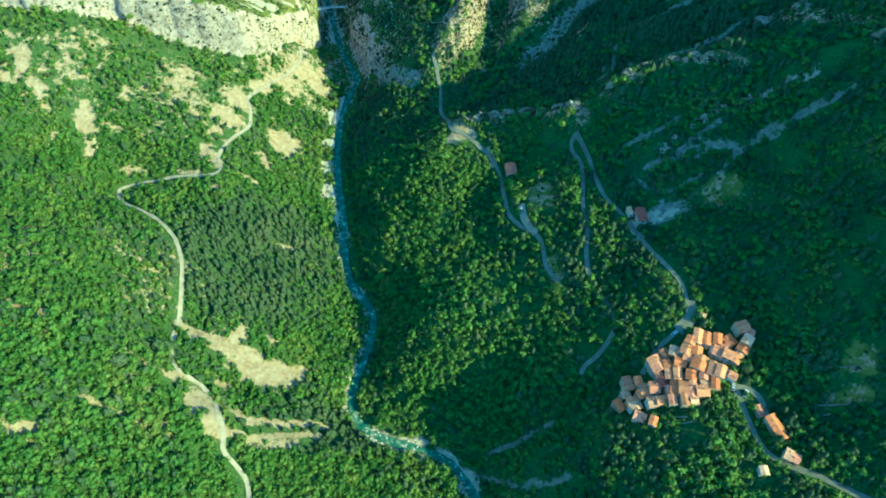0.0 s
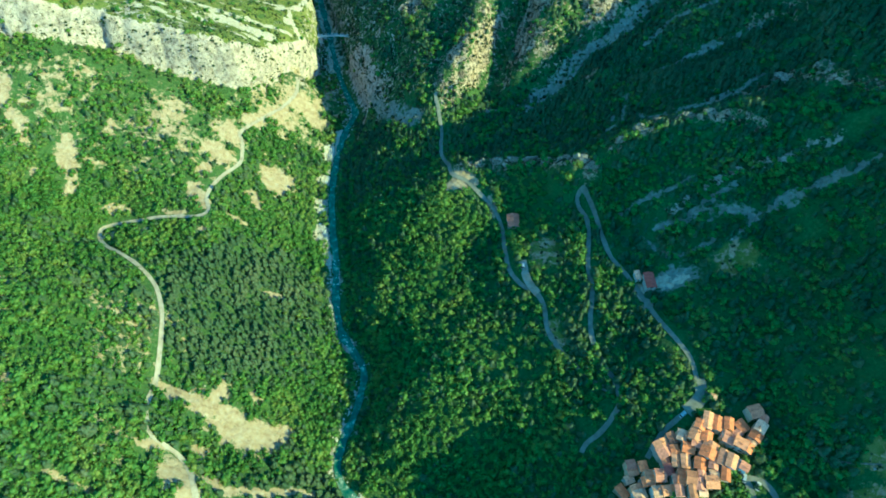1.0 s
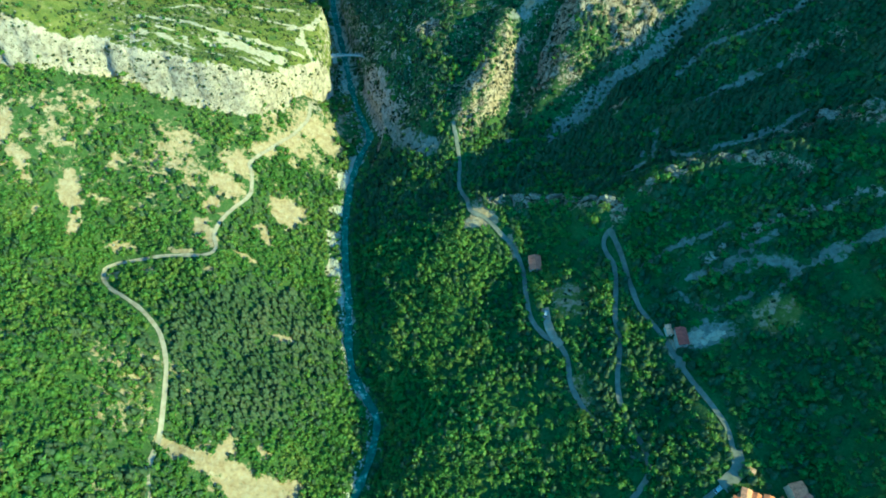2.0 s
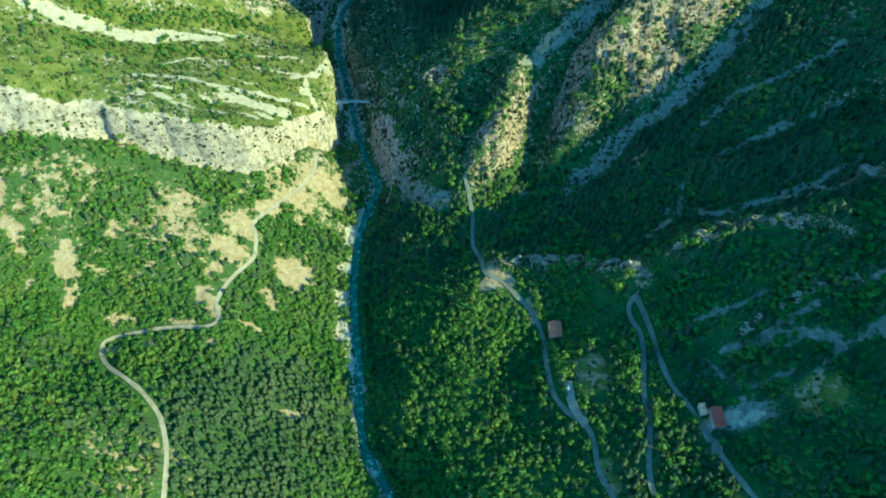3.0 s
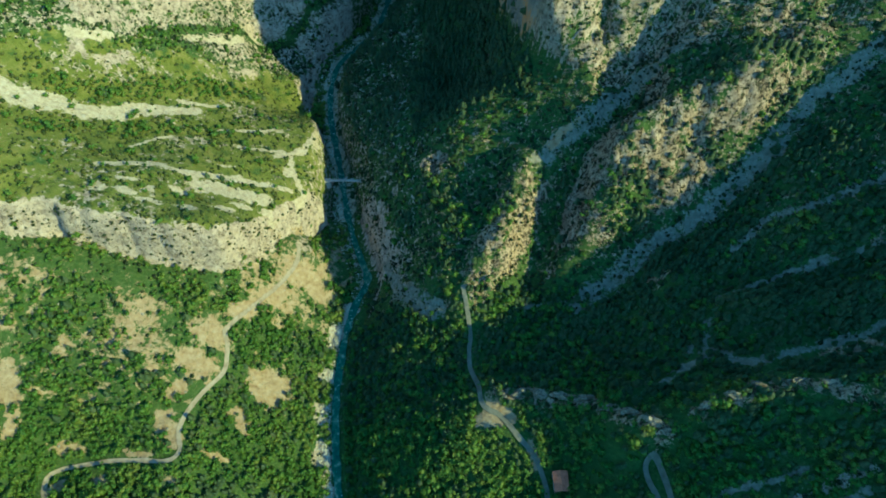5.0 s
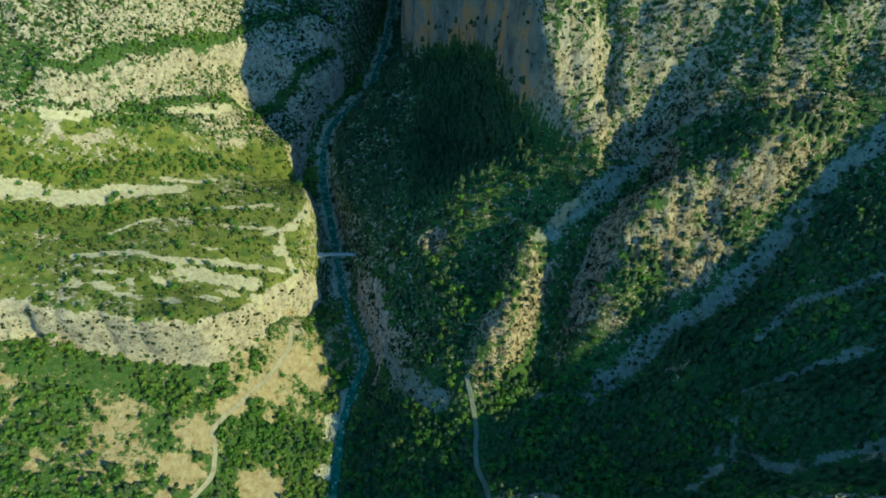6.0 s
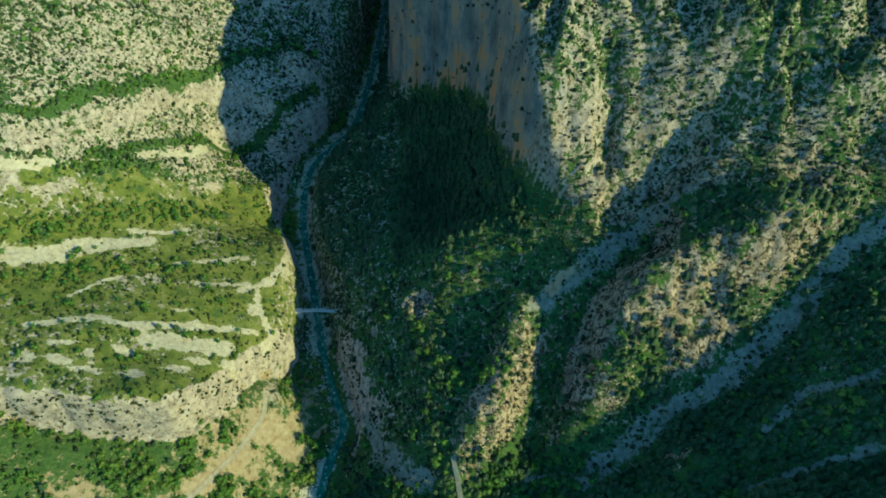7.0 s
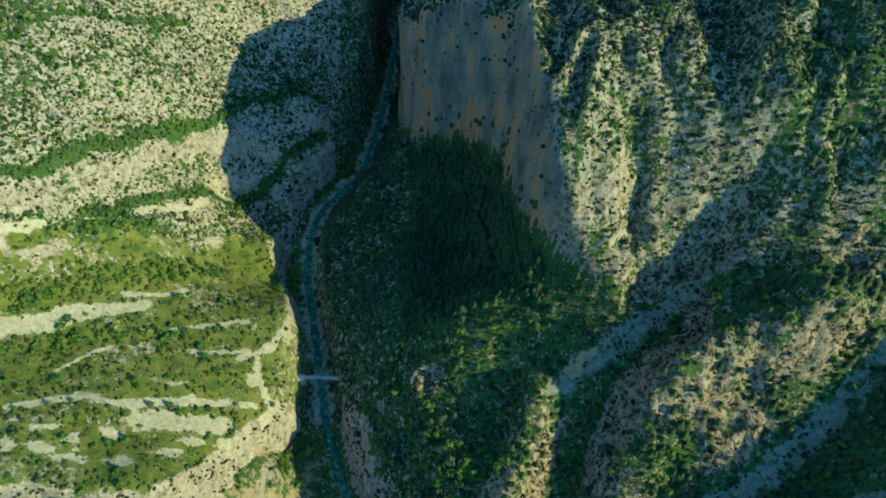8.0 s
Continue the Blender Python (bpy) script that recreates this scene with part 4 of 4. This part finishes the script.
def tile_roof(name, colour):
    c = np.array(colour)
    return plain_material(name, [(0.3, tuple(c * 0.6)), (0.45, tuple(c)), (0.62, tuple(np.minimum(c * 1.3, 0.8)))], 1.1, 0.85, 0.05, 0.55)


WALLS = [plaster_wall("cream_plaster", (0.52, 0.4, 0.25)), plaster_wall("stone_wall", (0.42, 0.36, 0.28)), plaster_wall("white_plaster", (0.66, 0.58, 0.45)), plaster_wall("ochre_plaster", (0.6, 0.42, 0.22))]
ROOFS = {"orange": tile_roof("orange_tiles", (0.504, 0.160, 0.054)), "yellow": tile_roof("ochre_tiles", (0.48, 0.2, 0.085)), "pink": tile_roof("pink_tiles", (0.462, 0.182, 0.094)),
         "brown": tile_roof("brown_tiles", (0.386, 0.160, 0.072)), "red": tile_roof("red_tiles", (0.3, 0.088, 0.055)), "pale": tile_roof("pale_tiles", (0.504, 0.274, 0.144)), "grey": tile_roof("grey_tiles", (0.218, 0.190, 0.173))}
GLASS = plain_material("window_glass", [(0.4, (0.02, 0.025, 0.03)), (0.6, (0.04, 0.05, 0.06))], 0.5, 0.15, 0.0)
SHUTTER = plain_material("shutter", [(0.3, (0.16, 0.1, 0.06)), (0.6, (0.25, 0.17, 0.11))], 0.3, 0.7, 0.01, 0.5)
METAL = plain_material("grey_metal", [(0.3, (0.25, 0.26, 0.26)), (0.6, (0.4, 0.41, 0.4))], 0.4, 0.5, 0.005)


CRAG = plain_material("weathered_limestone", [(0.36, (0.05, 0.055, 0.04)), (0.46, (0.19, 0.155, 0.1)), (0.7, (0.36, 0.295, 0.2))], 1.3, 0.95, 0.5, 0.2)


def house(x, y, w, d, turn, tone, walls, high=5.2, label="", along_x=None):
    """A village house: walls with gables, a tiled roof of rolls, chimney, windows and door."""
    rng = random.Random(int(x * 31 + y * 17))
    base = tagged(new("house"), label or "old village house with a %s clay tile roof" % tone, "house", "houses of the hill village")
    corners = [height_at(x + sx * w / 2, y + sy * d / 2) for sx in (-1, 1) for sy in (-1, 1)]
    ground, low = sum(corners) / 4, min(corners) - 0.6
    base.matrix_basis = pose(x, y, ground, 0, 0, turn)
    along_x = w >= d if along_x is None else along_x
    length, span = (w, d) if along_x else (d, w)
    rise, eave = span * 0.17, high

    def place(u, v):
        return (u, v) if along_x else (-v, u)
    bm = bmesh.new()
    l, s = length / 2, span / 2
    ends = []
    for u in (-l, l):
        ends.append([bm.verts.new((*place(u, v), z)) for v, z in ((-s, low - ground), (s, low - ground), (s, eave), (0, eave + rise), (-s, eave))])
    bm.faces.new(ends[0])
    bm.faces.new(ends[1][::-1])
    for i in range(5):
        j = (i + 1) % 5
        bm.faces.new([ends[0][i], ends[0][j], ends[1][j], ends[1][i]])
    part("wall", bm, walls, base)
    # two slopes of round tiles, running from ridge to eave
    bm = bmesh.new()
    over, thick = 0.35, 0.16
    rolls = max(6, int(length / 0.55))
    for side in (-1, 1):
        rows = []
        for k in range(rolls * 2 + 1):
            u = -l - over + (length + 2 * over) * k / (rolls * 2)
            bump_up = 0.09 if k % 2 else 0.0
            sag = -0.10 * math.sin(math.pi * k / (rolls * 2))
            ridge = (*place(u, 0), eave + rise + thick + bump_up + sag)
            edge = (*place(u, side * (s + over)), eave - rise * over / s + thick + bump_up + sag * 0.5)
            rows.append([bm.verts.new(ridge), bm.verts.new(edge), bm.verts.new((edge[0], edge[1], edge[2] - thick - bump_up)), bm.verts.new((ridge[0], ridge[1], ridge[2] - thick - bump_up))])
        for a, b in zip(rows[:-1], rows[1:]):
            for i in range(3):
                bm.faces.new([a[i], a[i + 1], b[i + 1], b[i]])
        for r in (rows[0], rows[-1]):
            bm.faces.new(r)
    part("roof", bm, ROOFS[tone], base)
    if rng.random() < 0.75:
        bm = bmesh.new()
        u, v = place((rng.random() - 0.5) * length * 0.7, s * 0.35 * rng.choice((-1, 1)))
        box(bm, u - 0.24, u + 0.24, v - 0.2, v + 0.2, eave, eave + rise + 0.6)
        box(bm, u - 0.3, u + 0.3, v - 0.26, v + 0.26, eave + rise + 0.6, eave + rise + 0.7)
        part("chimney", bm, ROOFS["brown"], base)
    # windows on the long sides and the end that faces down the valley
    for sy in (-1, 1):
        n = max(1, int(w / 2.6))
        for k in range(n):
            u = -w / 2 + w * (k + 0.5) / n
            for z in (1.1, 3.4):
                if z + 1.2 > eave or (k == 0 and z < 2 and sy < 0):
                    continue
                bm = bmesh.new()
                v = sy * d / 2
                box(bm, u - 0.42, u + 0.42, v - 0.03, v + 0.03, z, z + 1.15)
                win = part("window", bm, GLASS, base)
                for a, b in ((-0.82, -0.44), (0.44, 0.82)):
                    bm = bmesh.new()
                    box(bm, u + a, u + b, v + sy * 0.02, v + sy * 0.08, z, z + 1.15)
                    part("shutter", bm, SHUTTER, win)
    bm = bmesh.new()
    u = -w / 2 + w * 0.5 / max(1, int(w / 2.6))
    box(bm, u - 0.45, u + 0.45, -d / 2 - 0.05, -d / 2 + 0.03, 0, 2.0)
    part("door", bm, SHUTTER, base)
    return base


CREAM, STONE, WHITE, OCHRE = WALLS
HOUSES = [(121.8, 124.4, 8.2, 7.6, -15, "yellow", CREAM, 6.2), (128.6, 123.6, 3.6, 5.4, -15, "orange", CREAM, 5.6), (129.8, 116.2, 10.0, 5.2, -30, "pink", STONE, 5.4), (140.7, 128.8, 5.8, 5.4, 15, "brown", CREAM, 5.2),
          (140.0, 120.1, 5.0, 9.0, -35, "orange", CREAM, 5.6), (134.2, 122.8, 4.5, 5.2, 30, "orange", STONE, 4.6), (134.8, 113.6, 3.5, 5.2, -35, "orange", CREAM, 5.0), (114.8, 120.7, 5.0, 9.6, -30, "yellow", OCHRE, 6.0),
          (108.6, 119.2, 4.0, 4.6, -20, "pale", CREAM, 5.2), (118.3, 112.1, 7.2, 7.8, -25, "orange", CREAM, 6.4), (124.6, 108.0, 7.2, 7.0, -30, "brown", STONE, 6.0)]
MORE_HOUSES = [(123.1, 102.2, 3.4, 5.8, -15, "orange", CREAM, 5.4), (110.2, 113.6, 5.0, 4.6, -15, "orange", CREAM, 5.6), (108.2, 107.9, 3.6, 5.8, -5, "yellow", CREAM, 5.6), (104.4, 108.6, 3.0, 5.8, -5, "yellow", OCHRE, 5.4),
               (113.6, 106.6, 4.6, 4.8, -15, "orange", CREAM, 5.8), (107.1, 100.8, 7.2, 6.6, -10, "orange", CREAM, 5.8), (100.2, 114.0, 7.2, 7.6, 25, "pink", STONE, 5.6), (104.6, 118.6, 3.4, 4.6, 20, "brown", STONE, 4.8),
               (113.6, 102.0, 3.0, 3.6, 0, "pink", CREAM, 5.4), (87.2, 107.0, 4.4, 6.4, 10, "brown", CREAM, 5.4), (91.8, 107.3, 3.4, 4.0, 10, "orange", CREAM, 5.0)]
LOW_HOUSES = [(95.4, 102.2, 8.0, 6.2, 5, "yellow", CREAM, 5.8), (101.2, 104.6, 3.8, 4.4, 0, "red", STONE, 5.6), (97.6, 96.0, 8.6, 4.6, 5, "pale", WHITE, 5.4), (103.6, 95.6, 3.4, 4.6, 0, "pink", CREAM, 5.2), (111.8, 98.2, 3.2, 4.6, 0, "pink", CREAM, 5.2),
              (116.8, 98.8, 5.4, 5.0, 0, "yellow", CREAM, 5.4), (112.4, 94.6, 3.2, 3.0, 0, "pale", WHITE, 4.4), (108.4, 95.0, 2.9, 5.4, 0, "yellow", CREAM, 5.4), (82.6, 97.4, 3.4, 5.8, 35, "orange", CREAM, 4.8), (88.4, 96.6, 5.4, 6.2, 20, "pale", WHITE, 5.2)]
EDGE_HOUSES = [(89.4, 89.8, 5.2, 4.2, -25, "pink", CREAM, 4.6), (94.2, 86.8, 3.2, 4.4, -25, "orange", CREAM, 4.4), (130.0, 106.0, 6.4, 4.0, -35, "grey", STONE, 4.4), (144.4, 81.6, 4.4, 11.0, 20, "orange", CREAM, 5.0),
               (146.4, 68.6, 6.0, 4.8, -30, "pale", CREAM, 4.6), (133.6, 63.1, 3.1, 3.4, 0, "pale", WHITE, 4.0), (139.9, 89.6, 2.2, 5.4, 10, "pink", STONE, 3.4), (124.4, 136.4, 3.0, 2.4, -30, "pale", CREAM, 3.0)]
INFILL = [(118.4, 118.2, 4.2, 4.4, -20, "orange", CREAM, 5.2), (126.6, 118.6, 3.6, 3.2, -30, "pale", WHITE, 4.6), (131.8, 119.6, 3.0, 3.0, 30, "pink", CREAM, 4.4), (137.6, 116.8, 3.2, 4.0, -35, "pale", CREAM, 4.8), (113.6, 115.6, 3.6, 3.6, -20, "pink", CREAM, 5.6),
          (104.8, 113.2, 3.4, 3.8, 10, "orange", CREAM, 5.2), (119.0, 106.2, 3.6, 3.8, -20, "pink", CREAM, 5.4), (118.6, 102.4, 3.4, 3.0, 0, "pale", STONE, 4.8), (103.4, 100.2, 3.2, 4.2, 0, "pink", CREAM, 5.4), (92.0, 100.6, 3.6, 3.8, 10, "orange", STONE, 4.8),
          (86.0, 102.4, 3.6, 3.2, 20, "pale", STONE, 4.2), (100.6, 108.6, 3.2, 3.8, 10, "brown", STONE, 4.8), (143.4, 125.0, 3.0, 4.4, -30, "pink", STONE, 4.4)]
TONES = ["orange", "pink", "brown", "yellow", "pale", "orange", "pink"]
for k, (x, y, w, d, turn, tone, walls, high) in enumerate(HOUSES + MORE_HOUSES + LOW_HOUSES + EDGE_HOUSES):
    w, d, high = w * 0.98, d * 0.98, high * 0.84
    if max(w, d) < 5.8 or k == len(HOUSES + MORE_HOUSES + LOW_HOUSES) + 3:
        house(x, y, w, d, turn, tone, walls, high)
        continue
    # a long house is two joined ones, of unequal length and height
    share = 0.58 if k % 2 else 0.45
    c, s = math.cos(radians(turn)), math.sin(radians(turn))
    for lot, middle, rise in ((share, (share - 1) / 2, 0.0), (1 - share, share / 2, 0.7 if k % 3 else -0.8)):
        u, v = (w * middle, 0) if w >= d else (0, d * middle)
        size = (w * lot, d * (1.0 if rise == 0 else 0.86)) if w >= d else (w * (1.0 if rise == 0 else 0.86), d * lot)
        house(x + u * c - v * s, y + u * s + v * c, *size, turn + (k * 7 % 9 - 4), tone if rise == 0 else TONES[k % 7], walls if rise == 0 else WALLS[k % 4], high + rise, "", (w >= d) != (k % 5 == 0))
for x, y, w, d, turn, tone, walls, high in INFILL:
    house(x, y, w, d, turn, tone, walls, high * 0.86)
house(106.4, 198.6, 4.6, 8.4, 5, "red", STONE, 4.6, "long red-roofed barn beside a gravel yard")
house(101.6, 203.0, 2.6, 4.6, 10, "pale", WHITE, 3.2, "small white shed beside the red-roofed barn")
house(41.4, 252.0, 6.4, 8.6, 5, "pink", STONE, 3.0, "low shed with a faded pinkish roof beside the road")


def bridge(x0, x1, y, z):
    """A slender footbridge with railings over the gorge."""
    top = tagged(new("footbridge"), "slender pale concrete footbridge spanning the dark gorge", "bridge")
    top.matrix_basis = pose(x0, y, z)
    long = x1 - x0
    bm = bmesh.new()
    n = 16
    rows = []
    for k in range(n + 1):
        u = k / n
        arch = 0.9 * math.sin(math.pi * u)
        deep = 0.35 + 0.9 * (2 * u - 1) ** 2
        rows.append([bm.verts.new((long * u, v, arch + h)) for v, h in ((-0.85, 0), (0.85, 0), (0.85, -deep), (-0.85, -deep))])
    for a, b in zip(rows[:-1], rows[1:]):
        for i in range(4):
            bm.faces.new([a[i], a[(i + 1) % 4], b[(i + 1) % 4], b[i]])
    bm.faces.new(rows[0])
    bm.faces.new(rows[-1])
    part("deck", bm, WALLS[1], top)
    for side in (-0.8, 0.8):
        bm = bmesh.new()
        for k in range(n):
            a, b = k / n, (k + 1) / n
            za, zb = 0.9 * math.sin(math.pi * a), 0.9 * math.sin(math.pi * b)
            v = [bm.verts.new((long * u, side + e, h + g)) for u, h in ((a, za), (b, zb)) for e in (-0.05, 0.05) for g in (0.95, 1.08)]
            for f in ((0, 1, 3, 2), (4, 6, 7, 5), (0, 2, 6, 4), (1, 5, 7, 3), (0, 4, 5, 1), (2, 3, 7, 6)):
                bm.faces.new([v[i] for i in f])
            box(bm, long * a - 0.04, long * a + 0.04, side - 0.04, side + 0.04, za - 0.02, za + 1.0)
        part("railing", bm, METAL, top)
    for u in (-1.2, long + 1.2):
        bm = bmesh.new()
        box(bm, u - 2.4, u + 1.6, -1.8, 1.8, -6.0, -0.05)
        part("abutment", bm, WALLS[1], top)
    return top


bridge(-100, -74, 444.5, -13.4)


def dry_wall(line, label):
    """A low terrace wall of stacked stone, following the slope."""
    bm = bmesh.new()
    rows = []
    for (ax, ay), (bx, by) in zip(line[:-1], line[1:]):
        n = max(2, int(math.hypot(bx - ax, by - ay) / 0.9))
        side = Vector((-(by - ay), bx - ax, 0)).normalized() * 0.3
        for k in range(n):
            u = k / n
            p = Vector((ax + (bx - ax) * u, ay + (by - ay) * u, 0))
            z = height_at(p.x, p.y)
            h = 0.6 + 0.25 * noise.noise(p * 0.9)
            rows.append([bm.verts.new((p.x + s * side.x, p.y + s * side.y, z + e)) for s, e in ((-1.2, -0.4), (-1, h), (1, h * 0.96), (1.2, -0.4))])
    for a, b in zip(rows[:-1], rows[1:]):
        for i in range(4):
            bm.faces.new([a[i], a[(i + 1) % 4], b[(i + 1) % 4], b[i]])
    bm.faces.new(rows[0])
    bm.faces.new(rows[-1])
    bmesh.ops.recalc_face_normals(bm, faces=bm.faces)
    me = bpy.data.meshes.new("terrace_wall")
    bm.to_mesh(me)
    bm.free()
    me.materials.append(CRAG)
    return tagged(new("terrace_wall", me), label, "wall", "terrace walls")


for line in ([(96, 91), (103, 88.5), (110, 88)], [(100, 86.5), (107, 85), (113, 86)], [(109, 92.5), (117, 93.5), (124, 97.5)], [(158, 92), (168, 90), (178, 89)], [(160, 86.5), (168, 86), (174, 86.5)], [(162, 107), (170, 105.5), (180, 103)]):
    dry_wall(line, "low dry-stone terrace wall on the hillside below the village")


# ---- crags and stones ----
def crag_mesh(seed, size):
    """A jagged limestone block, cut and split."""
    bm = bmesh.new()
    bmesh.ops.create_icosphere(bm, subdivisions=3, radius=1.0)
    off = Vector((seed * 3.7, seed * 1.3, seed))
    for v in bm.verts:
        p = v.co.copy()
        k = 1 + 0.4 * noise.noise(p * 1.3 + off) + 0.32 * noise.cell(p * 2.6 + off) + 0.22 * noise.noise(p * 5 + off)
        v.co = Vector((p.x * size[0], p.y * size[1], p.z * size[2])) * k
    return bm


CRAGS = [(14, 291, 5, 3, 4), (23, 291, 6, 3, 5), (32, 290, 6, 3.4, 5), (42, 288, 6, 3, 4.5), (51, 286, 6, 3.2, 4.5), (60, 281, 5, 3.2, 5), (69, 276, 6, 3.5, 6), (76, 270, 6, 4, 6.5), (83, 267, 5, 3, 4),
         (97, 274, 5, 2.6, 5), (105, 276, 6, 2.6, 6), (114, 280, 5, 2.6, 5), (128, 281, 6, 3, 5), (140, 279, 5, 3, 4), (182, 303, 7, 5, 6), (196, 297, 6, 4, 6), (215, 254, 6, 5, 7)]
for k, (x, y, a, b, c) in enumerate(CRAGS):
    bm = crag_mesh(k + 1, (a * 0.72, b * 0.6, c * 0.62))
    me = bpy.data.meshes.new("rock_outcrop")
    bm.to_mesh(me)
    bm.free()
    me.materials.append(CRAG)
    ob = tagged(new("rock_outcrop", me), "jagged pale limestone crag standing out of the wooded ridge", "rock", "crags along the ridge")
    ob.matrix_basis = pose(x, y, height_at(x, y) - 0.6, 0, 0, (k * 37) % 50 - 35)


def stone_shape(seed):
    rng = np.random.RandomState(seed)
    v, f = lump(rng, 5, 2)
    return v * np.array([1, 0.8, 0.6]), f


PEBBLE = plain_material("bleached_stone", [(0.3, (0.3, 0.275, 0.21)), (0.5, (0.45, 0.4, 0.29)), (0.75, (0.6, 0.55, 0.42))], 1.2, 0.9, 0.1)
STONES = [stone_shape(500 + k) for k in range(6)]


def build_stones():
    rng = np.random.RandomState(21)
    # along the river, mostly on its sunny side
    x, y, where = [], [], []
    for (ax, ay), (bx, by) in zip(RIVER[2:-6], RIVER[3:-5]):
        n = int(math.hypot(bx - ax, by - ay) * 22)
        u = rng.rand(n)
        across = np.where(rng.rand(n) < 0.85, 3.2 + 7.0 * rng.rand(n) ** 1.4, -4 + 9.5 * rng.rand(n))
        size = math.hypot(bx - ax, by - ay)
        x.append(ax + (bx - ax) * u - (by - ay) / size * across)
        y.append(ay + (by - ay) * u + (bx - ax) / size * across)
    x, y = np.concatenate(x), np.concatenate(y)
    keep = rng.rand(len(x)) < np.where(y < 400, 0.1 + 1.2 * spots(x, y, BOULDERS), 0.3)
    x, y = x[keep], y[keep]
    z = np.maximum(on_ground(x, y), WATER_Z - 0.2)
    v, f = planted(STONES, x, y, z, 0.3 + 0.75 * rng.rand(len(x)) ** 2.5, rng)
    tagged(new("river_stones", mesh_of("river_stones", v, f, PEBBLE)), "white boulders and cobbles along the river bed", "stones", kind="stuff")
    x, y, rng = scatter(2.6, 33)
    c = cover(x, y)
    d = 0.28 * c["rock"] * (1 - c["steep"]) + 0.3 * c["scree"] + 0.12 * c["sand"]
    keep = (rng.rand(len(x)) < d * (0.6 + 0.8 * grain(99, x, y, 9, 2))) & (c["roads"] > 2.4) & (c["river"] > 9)
    v, f = planted(STONES, x[keep], y[keep], on_ground(x[keep], y[keep]), 0.35 + 0.8 * rng.rand(int(keep.sum())) ** 3, rng)
    tagged(new("loose_stones", mesh_of("loose_stones", v, f, ROCK)), "pale limestone blocks strewn over slopes and scree", "stones", kind="stuff")


build_stones()


# ---- parked cars ----
def car_paint(name, colour):
    mat, t, bsdf = nodes_of(name, 0.35)
    link(t, ramp(t, noise_of(t, 1.0, 4), [(0.3, tuple(0.9 * c for c in colour)), (0.7, colour)]), bsdf.inputs["Base Color"])
    return mat


PAINTS = [car_paint("white_paint", (0.45, 0.42, 0.36)), car_paint("silver_paint", (0.3, 0.3, 0.29))]
TYRE = plain_material("tyre", [(0.3, (0.015, 0.015, 0.015)), (0.6, (0.03, 0.03, 0.03))], 0.2, 0.9, 0.005)


def car(x, y, turn, paint, label):
    base = tagged(new("car"), label, "car", "parked cars")
    base.matrix_basis = pose(x, y, height_at(x, y) + 0.45, 0, 0, turn)
    bm = bmesh.new()
    side = [(-1.9, 0.25), (1.9, 0.25), (1.95, 0.7), (1.0, 0.88), (-1.9, 0.9)]
    rows = [[bm.verts.new((u, v, h)) for u, h in side] for v in (-0.8, 0.8)]
    bm.faces.new(rows[0]), bm.faces.new(rows[1])
    for i in range(5):
        bm.faces.new([rows[0][i], rows[0][(i + 1) % 5], rows[1][(i + 1) % 5], rows[1][i]])
    part("body", bm, paint, base)
    bm = bmesh.new()
    v = box(bm, -1.75, 0.95, -0.72, 0.72, 0.86, 1.42)
    for q in v[4:]:
        q.co.x *= 0.72
        q.co.y *= 0.86
    part("cabin", bm, GLASS, base)
    bm = bmesh.new()
    box(bm, -1.3, 0.66, -0.63, 0.63, 1.42, 1.47)
    part("roof", bm, paint, base)
    for u in (-1.2, 1.2):
        for w in (-0.8, 0.8):
            bm = bmesh.new()
            bmesh.ops.create_cone(bm, cap_ends=True, segments=12, radius1=0.31, radius2=0.31, depth=0.2, matrix=Matrix.Translation((u, w, 0.31)) @ Matrix.Rotation(math.pi / 2, 4, "X"))
            part("wheel", bm, TYRE, base)


car(111.2, 129.2, 38, PAINTS[0], "white car parked at the edge of the village")
car(131.5, 101.2, 70, PAINTS[1], "silver car parked below the village houses")
car(136.5, 98.0, 60, PAINTS[0], "white car parked beside the village road")
car(45.2, 218.0, 80, PAINTS[0], "white car parked in a gravel lay-by")
